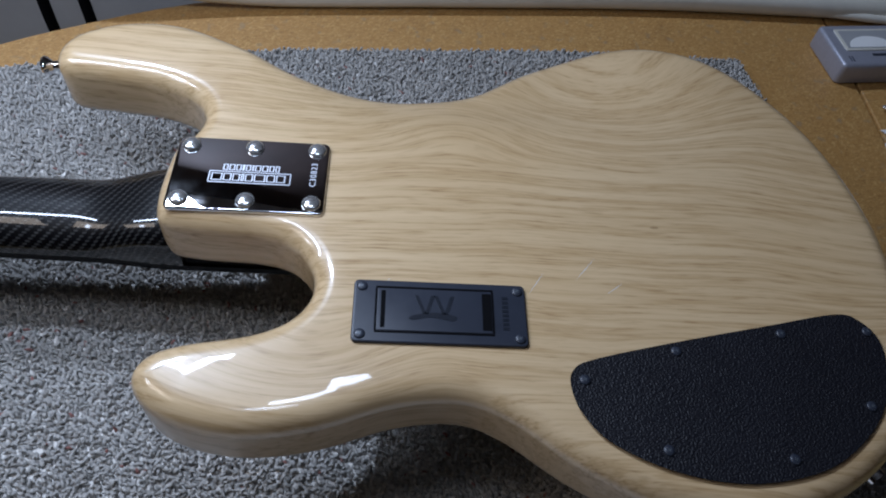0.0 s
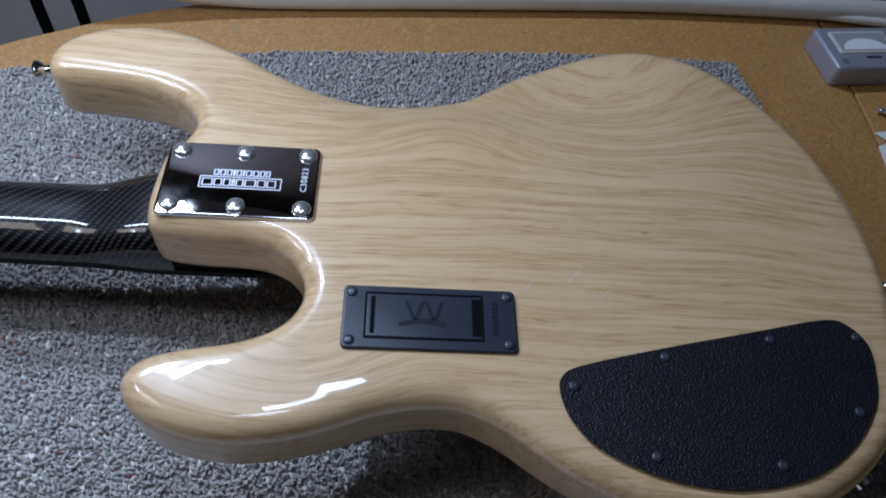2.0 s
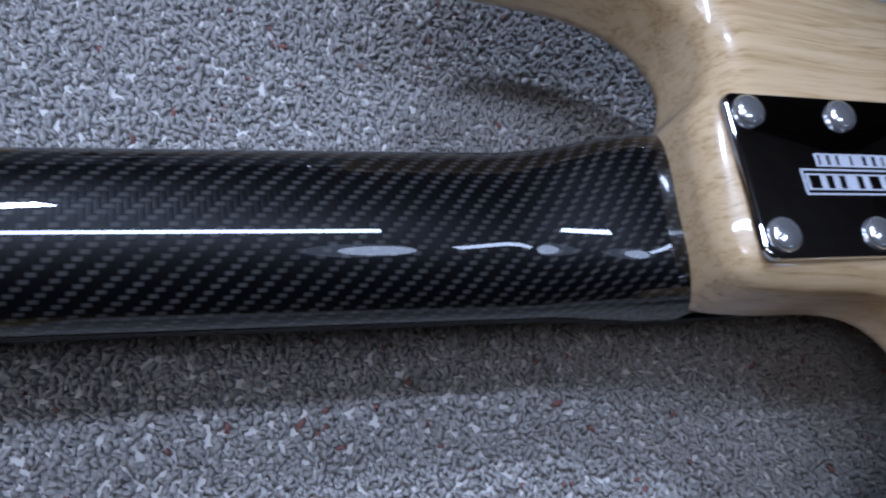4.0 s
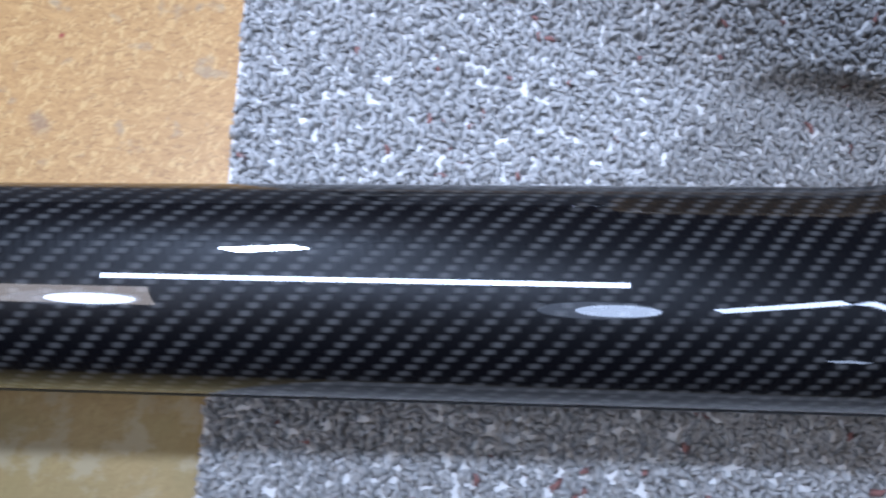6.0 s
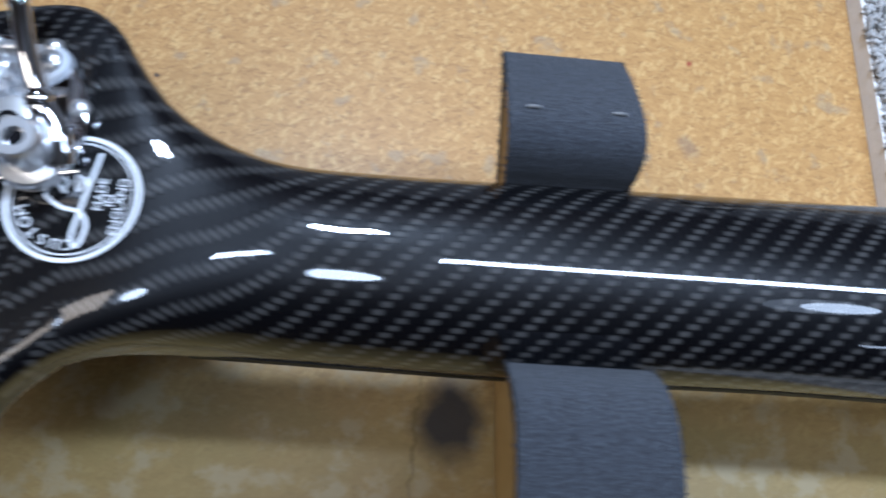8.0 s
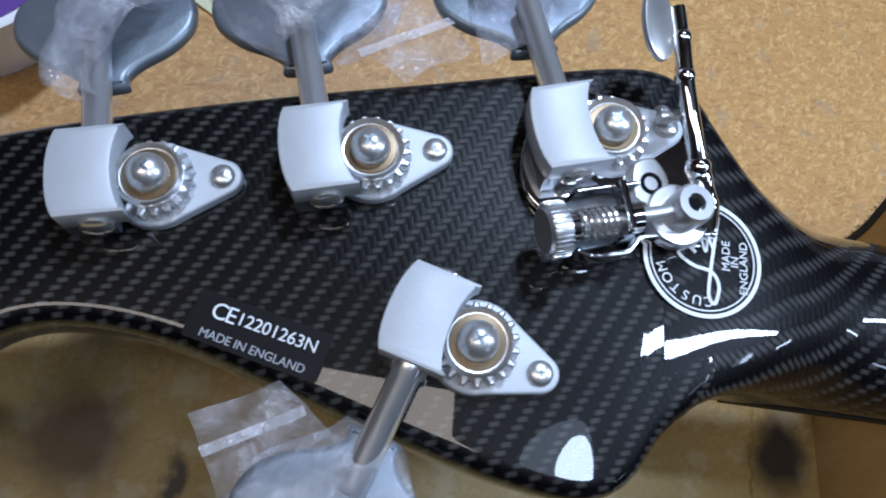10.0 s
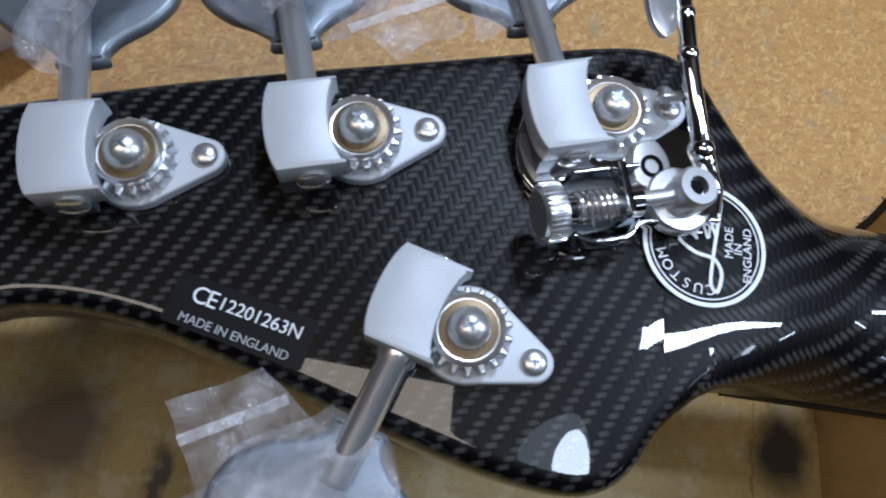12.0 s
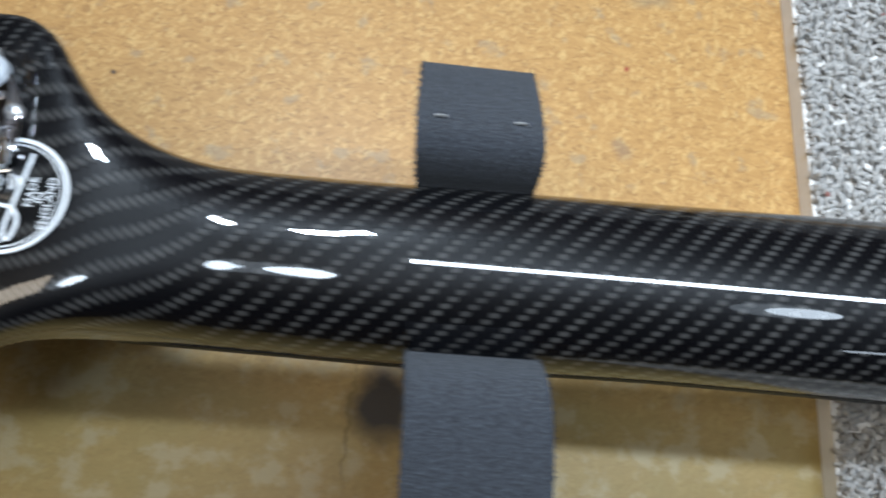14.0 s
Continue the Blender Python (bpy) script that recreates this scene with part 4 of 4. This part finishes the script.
# ---- on the head: print, drop tuner and plastic bags ----
def on_head(x, y, turn=0, lift=0.0003):
    slope = math.degrees(math.atan((head_back(x + 0.004) - head_back(x - 0.004)) / 0.008))
    return Matrix.Translation((x, y, head_back(x) + lift)) @ pose(0, 0, 0, 0, -slope, 0) @ pose(0, 0, 0, 0, 0, turn)


def ring(r0, r1, z0, z1, n=64):
    bm = bmesh.new()
    loops = [[bm.verts.new((r * math.cos(2 * math.pi * i / n), r * math.sin(2 * math.pi * i / n), z)) for i in range(n)] for r, z in ((r0, z0), (r1, z0), (r1, z1), (r0, z1))]
    for k in range(4):
        a, b = loops[k], loops[(k + 1) % 4]
        for i in range(n):
            bm.faces.new((a[i], a[(i + 1) % n], b[(i + 1) % n], b[i]))
    bmesh.ops.recalc_face_normals(bm, faces=bm.faces)
    return bm


def make_badge():
    m = on_head(-0.5050, 0.0242, 0, 0.0004) @ Matrix.Diagonal((1.04, 1.04, 1, 1))
    badge = part("badge", moved(ring(0.0127, 0.0136, 0, 0.0002), m), WHITE, bass, "white printed round maker's mark", smooth=30)
    part("inner_ring", moved(ring(0.0118, 0.0121, 0, 0.0002), m), WHITE, badge)
    for i, c in enumerate("CUSTOM"):
        th = -84 - i * 15.5
        lettering("letter", c, 0.0031, m @ pose(0.0098 * math.cos(radians(th)), 0.0098 * math.sin(radians(th)), 0.0001, 0, 0, th - 90), WHITE, badge, 0.0001)
    for i, (t, sz) in enumerate((("MADE", 0.0026), ("IN", 0.0026), ("ENGLAND", 0.0026))):
        lettering("letters", t, sz, m @ pose(0.0055 + 0.0020 * i, 0.001 - 0.0012 * i, 0.0001, 0, 0, 88), WHITE, badge, 0.0001)
    for line, r in (([(0.004, 0.010), (0.0030, 0.004), (0.0018, -0.003), (0.0012, -0.0085), (0.0026, -0.0100), (0.0036, -0.0060), (0.0020, -0.0030), (-0.002, -0.0020), (-0.0055, 0.0005), (-0.0040, 0.0028), (-0.0015, 0.0010)], 0.00042),
                    ([(-0.002, 0.002), (-0.0005, 0.005), (0.0008, 0.0015), (0.0015, 0.0045), (0.0026, 0.002)], 0.00035)):
        bm = tube([(p.x, p.y, 0) for p in spline(line, 6, False)], r, 6)
        bm.transform(Matrix.Diagonal((1, 1, 0.3, 1)))
        part("flourish", moved(bm, m), WHITE, badge)


make_badge()
label = part("print_label", moved(slab(rounded(-0.0152, -0.0062, 0.0152, 0.0046, 0.0008, 3), 0, 0.00008), on_head(-0.6000, -0.0020, -15, 0.0001)), LABELBLACK, bass, "thin black label under the print", smooth=0)
lettering("head_print", "CE", 0.0050, on_head(-0.6078, 0.0010, -15, 0.0004), WHITE, label, 0.0001, 0.85)
lettering("head_print", "12201263N", 0.0039, on_head(-0.5963, -0.0021, -15, 0.0004), WHITE, label, 0.0001, 0.98)
lettering("head_print", "MADE IN ENGLAND", 0.0027, on_head(-0.6010, -0.0062, -15, 0.0004), GREYPRINT, label, 0.0001, 0.98)


def ribbon(points, thick, z0, z1):
    """An upright strip of sheet metal along a line of points."""
    pts = [Vector(q) for q in points]
    side = []
    for i, q in enumerate(pts):
        d = (pts[min(i + 1, len(pts) - 1)] - pts[max(i - 1, 0)]).normalized()
        side.append(Vector((-d.y, d.x)) * thick / 2)
    return slab([q - w for q, w in zip(pts, side)] + [q + w for q, w in reversed(list(zip(pts, side)))], z0, z1, min(thick * 0.4, 0.0006), 0, 2)


def make_drop_tuner():
    """A lever-and-screw drop tuner clamped under the first tuner's plate."""
    z = head_back(-0.525)

    def p(x, y, h):
        return Vector((x, y, z + h))

    base = [(-0.546, 0.052), (-0.548, 0.042), (-0.546, 0.034), (-0.538, 0.0285), (-0.522, 0.028), (-0.508, 0.0290), (-0.504, 0.038), (-0.507, 0.050), (-0.518, 0.060), (-0.542, 0.062)]
    tuner = part("drop_tuner", moved(slab(spline(base, 4), 0.0002, 0.0018, 0.0005), on_head(-0.525, 0) @ Matrix.Translation((0.525, 0, 0))), CHROME, bass, "chrome lever drop tuner with a spring-loaded screw", smooth=30)
    up = Matrix.Translation((0, 0, z))
    # folded channel that carries the screw
    part("channel_lip", moved(ribbon(spline([(-0.5365, 0.0205), (-0.5330, 0.0195), (-0.5270, 0.0208), (-0.5240, 0.0225), (-0.5215, 0.0255), (-0.5120, 0.0272), (-0.5035, 0.0290)], 3, False), 0.0011, 0.0016, 0.0062), up), CHROME, tuner)
    part("channel_wall", moved(ribbon([(-0.5395, 0.0310), (-0.5330, 0.0330), (-0.5255, 0.0352)], 0.0011, 0.0016, 0.0125), up), CHROME, tuner)
    part("channel_floor", moved(slab([Vector(q) for q in ((-0.5365, 0.0205), (-0.5215, 0.0260), (-0.5240, 0.0355), (-0.5395, 0.0315))], 0.0020, 0.0030, 0.0003), up), KEYMETAL, tuner, smooth=0)
    part("end_stop", moved(ribbon([(-0.5275, 0.0235), (-0.5290, 0.0290), (-0.5303, 0.0340)], 0.0016, 0.0020, 0.0150), up), CHROME, tuner)
    part("cam", moved(slab(spline([(-0.5230, 0.0345), (-0.5165, 0.0335), (-0.5150, 0.0400), (-0.5185, 0.0450), (-0.5235, 0.0425)], 4), 0.0020, 0.0062, 0.0007), up), POLISHED, tuner)
    part("cam_groove", moved(moved(ring(0.0017, 0.0026, 0, 0.0003, 28), Matrix.Translation((-0.5195, 0.0385, 0.0062))), up), DARKBLACK, tuner)
    # the screw: knurled wheel, threaded rod, spring and collars
    a, b = p(-0.5452, 0.0218, 0.0100), p(-0.5135, 0.0316, 0.0110)
    d = (b - a).normalized()
    turn = d.to_track_quat("Z", "Y").to_matrix().to_4x4()
    rod = part("rod", tube([a, b], 0.0016, 14), POLISHED, tuner)
    part("thumb_screw", moved(slab(gear_outline(0.0061, 34, 0.0005), 0, 0.0042, 0.0006, 0.0006, 2), Matrix.Translation(a) @ turn), BRUSHED, rod, "knurled thumb screw")
    part("thumb_cap", turned([(0.0048, -0.0006), (0.0054, 0.0), (0.0054, 0.0001)], Matrix.Translation(a) @ turn, 24), BRUSHED, rod)
    part("shoulder", turned([(0.0030, 0.0042), (0.0030, 0.0068), (0.0024, 0.0072)], Matrix.Translation(a) @ turn, 18), CHROME, rod)
    coil = [a + d * (0.0075 + 0.0085 * i / 108) + (turn.to_3x3() @ Vector((0.0030 * math.cos(i * 0.349), 0.0030 * math.sin(i * 0.349), 0))) for i in range(109)]
    part("spring", tube(coil, 0.00052, 7), STEEL, rod, "coil spring")
    part("collar", turned([(0.0030, 0.0175), (0.0036, 0.0180), (0.0036, 0.0212), (0.0028, 0.0218)], Matrix.Translation(a) @ turn, 18), CHROME, rod)
    # pivot bolt and lever
    at = Matrix.Translation(p(-0.5132, 0.0318, 0))
    part("pivot", turned([(0.0072, 0.0030), (0.0075, 0.0036), (0.0075, 0.0062), (0.0070, 0.0068), (0.0046, 0.0070), (0.0046, 0.0138), (0.0040, 0.0146), (0.0021, 0.0146), (0.0019, 0.0128)], at, 28), BRUSHED, tuner, "socket-headed pivot bolt")
    part("socket", turned([(0.0018, 0.0129), (0.0018, 0.0134)], at, 6), DARKBLACK, tuner)
    lever = part("lever", tube(spline([p(-0.5068, 0.0300, 0.0062), p(-0.5075, 0.0350, 0.0085), p(-0.5105, 0.0400, 0.0115), p(-0.5135, 0.0480, 0.0145), p(-0.5165, 0.0590, 0.0170), p(-0.5182, 0.0700, 0.0185), p(-0.5195, 0.0760, 0.0195)], 5, False),
                             [0.0030] * 6 + [0.0026] * 5 + [0.0020] * 14 + [0.0017] * 6, 14), CHROME, tuner, "tapering chrome lever")
    for q, r in ((p(-0.5112, 0.0412, 0.0120), 0.0030), (p(-0.5168, 0.0600, 0.0172), 0.0024), (p(-0.5180, 0.0690, 0.0184), 0.0022)):
        part("knuckle", turned([(r * math.cos(t_), r * math.sin(t_)) for t_ in (-1.3, -0.9, -0.4, 0, 0.4, 0.9, 1.3)], Matrix.Translation(q), 16), CHROME, lever)
    paddle = slab(spline([(0, -0.0085), (0.0036, -0.0055), (0.0046, 0.0005), (0.0036, 0.0060), (0, 0.0085), (-0.0036, 0.0060), (-0.0046, 0.0005), (-0.0036, -0.0055)], 4), -0.0009, 0.0009, 0.0007, 0.0007, 2)
    part("paddle", moved(paddle, Matrix.Translation(p(-0.5240, 0.0705, 0.0190)) @ pose(0, 0, 0, 6, 18, 8)), POLISHED, lever, "oval polished thumb paddle")
    part("stop_pin", tube([p(-0.5155, 0.0530, 0.0120), p(-0.5200, 0.0525, 0.0115), p(-0.5206, 0.0525, 0.0115)], [0.0010, 0.0016, 0.0010], 12), POLISHED, lever)
    for x, y in ((-0.5150, 0.0585), (-0.5065, 0.0440)):
        dome_screw("stop_screw", on_head(x, y, 0, 0.0018), 0.0022, POLISHED, tuner, 0.0020)


make_drop_tuner()


def film_sheet(corners, n=16, rough=0.003, sag=0.0, seed=1):
    """A crumpled sheet of thin film between four corners, folded double."""
    bm = bmesh.new()
    a, b, c, d = [Vector(q) for q in corners]
    rows = []
    for i in range(n + 1):
        row = []
        for j in range(n + 1):
            u, v = i / n, j / n
            q = a.lerp(b, u).lerp(d.lerp(c, u), v)
            w = Vector((q.x * 90, q.y * 90, seed * 7.3))
            q = q + Vector((noise.noise(w + Vector((0, 9, 0))) * rough * 0.6, noise.noise(w + Vector((9, 0, 0))) * rough * 0.6, noise.noise(w) * rough + noise.noise(w * 2.7) * rough * 0.5 - sag * math.sin(math.pi * u) * math.sin(math.pi * v)))
            row.append(bm.verts.new(q))
        rows.append(row)
    for i in range(n):
        for j in range(n):
            bm.faces.new((rows[i][j], rows[i + 1][j], rows[i + 1][j + 1], rows[i][j + 1]))
    bmesh.ops.solidify(bm, geom=bm.faces[:], thickness=0.0003)
    return bm


def film_sleeve(points, radii, seed, flat=0.55):
    """A crumpled bag drawn over a key, wide in the middle and gathered at its ends."""
    bm = tube(spline(points, 6, False), [r for r in np.interp(np.linspace(0, 1, (len(points) - 1) * 6 + 1), np.linspace(0, 1, len(radii)), radii)], 26, caps=False)
    zm = sum(v.co.z for v in bm.verts) / len(bm.verts)
    for v in bm.verts:
        w = v.co * 85 + Vector((seed * 3.1, 0, 0))
        v.co.z = zm + (v.co.z - zm) * flat
        v.co += Vector((noise.noise(w), noise.noise(w + Vector((5, 0, 0))), noise.noise(w + Vector((0, 5, 0))))) * 0.0040
    return bm


BAGS = "zip bags over the tuner keys"
for seed, sleeve, radii, flap, zips in (
    (1, ((-0.5745, -0.020, 0.099), (-0.5790, -0.034, 0.097), (-0.5850, -0.050, 0.094), (-0.5910, -0.070, 0.091)), (0.005, 0.018, 0.024, 0.018), ((-0.6115, -0.0200, 0.089), (-0.5945, -0.0110, 0.089), (-0.5820, -0.0215, 0.092), (-0.6020, -0.0390, 0.090)), ((-0.6075, -0.0275, 0.0908), (-0.5885, -0.0172, 0.0912))),
    (2, ((-0.5985, 0.062, 0.099), (-0.6005, 0.074, 0.098), (-0.6030, 0.090, 0.096), (-0.6050, 0.106, 0.094)), (0.008, 0.022, 0.026, 0.020), ((-0.5920, 0.0700, 0.095), (-0.5720, 0.0890, 0.095), (-0.5590, 0.0735, 0.095), (-0.5765, 0.0575, 0.099)), ((-0.5875, 0.0640, 0.0982), (-0.5650, 0.0795, 0.0968))),
    (3, ((-0.6475, 0.0440, 0.094), (-0.6490, 0.056, 0.094), (-0.6465, 0.070, 0.093), (-0.6420, 0.086, 0.092), (-0.6400, 0.108, 0.090)), (0.0055, 0.0052, 0.0085, 0.020, 0.026), ((-0.6500, 0.0560, 0.0975), (-0.6440, 0.0540, 0.0985), (-0.6330, 0.0800, 0.0985), (-0.6470, 0.0840, 0.0965)), None),
    (4, ((-0.5470, 0.0820, 0.107), (-0.5490, 0.096, 0.106), (-0.5510, 0.112, 0.105), (-0.5530, 0.126, 0.103)), (0.007, 0.020, 0.024, 0.018), ((-0.5640, 0.0960, 0.101), (-0.5440, 0.0970, 0.103), (-0.5430, 0.0730, 0.107), (-0.5590, 0.0640, 0.103)), None),
):
    bag = thing("zip_bag", "crumpled clear plastic zip bag over a tuner key", "plastic bag", group=BAGS)
    part("sleeve", film_sleeve(sleeve, radii, seed), FILM, bag, smooth=30)
    if flap:
        part("flap", film_sheet(flap, 22, 0.0022, seed=seed), FILM, bag, smooth=30)
    if zips:
        a, b = Vector(zips[0]), Vector(zips[1])
        w = Vector((-(b - a).y, (b - a).x, 0)).normalized() * 0.0011
        part("zip", film_sheet((a - w, b - w, b + w, a + w), 10, 0.0005, seed=seed + 5), ZIPFILM, bag, "milky zip strip")

# ---- more on the bench, beyond the head ----
tub = thing("tub", "round tub with a purple printed rim", "tub")
part("wall", turned([(0.038, 0.0005), (0.041, 0.028), (0.042, 0.030), (0.0405, 0.031)], Matrix.Translation((-0.722, 0.124, 0)), 48), PAPER, tub)
part("band", moved(ring(0.0335, 0.0395, 0.0311, 0.0314), Matrix.Translation((-0.722, 0.124, 0))), PURPLE, tub, "purple band")
part("lid", turned([(0.0330, 0.0310), (0.0330, 0.0313)], Matrix.Translation((-0.722, 0.124, 0)), 40), AMBER, tub, "window over amber flakes")
clamp = thing("vice", "chipped red enamelled vice with a steel jaw", "vice")
part("casting", slab(spline([(-0.760, -0.075), (-0.684, -0.070), (-0.681, -0.045), (-0.678, -0.028), (-0.684, -0.018), (-0.760, -0.012)], 4), 0.0003, 0.022, 0.003), REDPAINT, clamp)
part("jaw", slab(rounded(-0.755, -0.040, -0.690, -0.024, 0.001), 0.0221, 0.027, 0.0006), STEEL, clamp, "worn steel jaw")
scrap = thing("paper_scrap", "small torn pale green paper on the bench", "paper")
part("sheet", slab([Vector(q) for q in ((-0.650, 0.136), (-0.626, 0.122), (-0.606, 0.142), (-0.622, 0.165), (-0.650, 0.165))], 0.0006, 0.0012), plain("pale_green_paper", (0.55, 0.56, 0.36), 0.8), scrap, smooth=0)

flex = thing("black_cable", "thin black cable looped behind the bench clutter", "cable")
part("cable", tube(spline([(0.50, 0.425, 0.004), (0.56, 0.415, 0.014), (0.62, 0.430, 0.018), (0.66, 0.450, 0.008), (0.75, 0.440, 0.005)], 8, False), 0.0035, 8), BLACK, flex)
stand = thing("lamp_stand", "dark bent metal legs behind the bench", "stand")
for x0, x1 in ((-0.235, -0.205), (-0.195, -0.205)):
    part("leg", tube(spline([(x0, 0.365, -0.10), (x0, 0.365, 0.0), ((x0 + x1) / 2, 0.368, 0.06), (x1, 0.372, 0.12)], 6, False), 0.006, 10), DARKBLACK, stand)
part("foot", slab(rounded(-0.25, 0.345, -0.18, 0.385, 0.006), -0.9, -0.0995), DARKBLACK, stand)
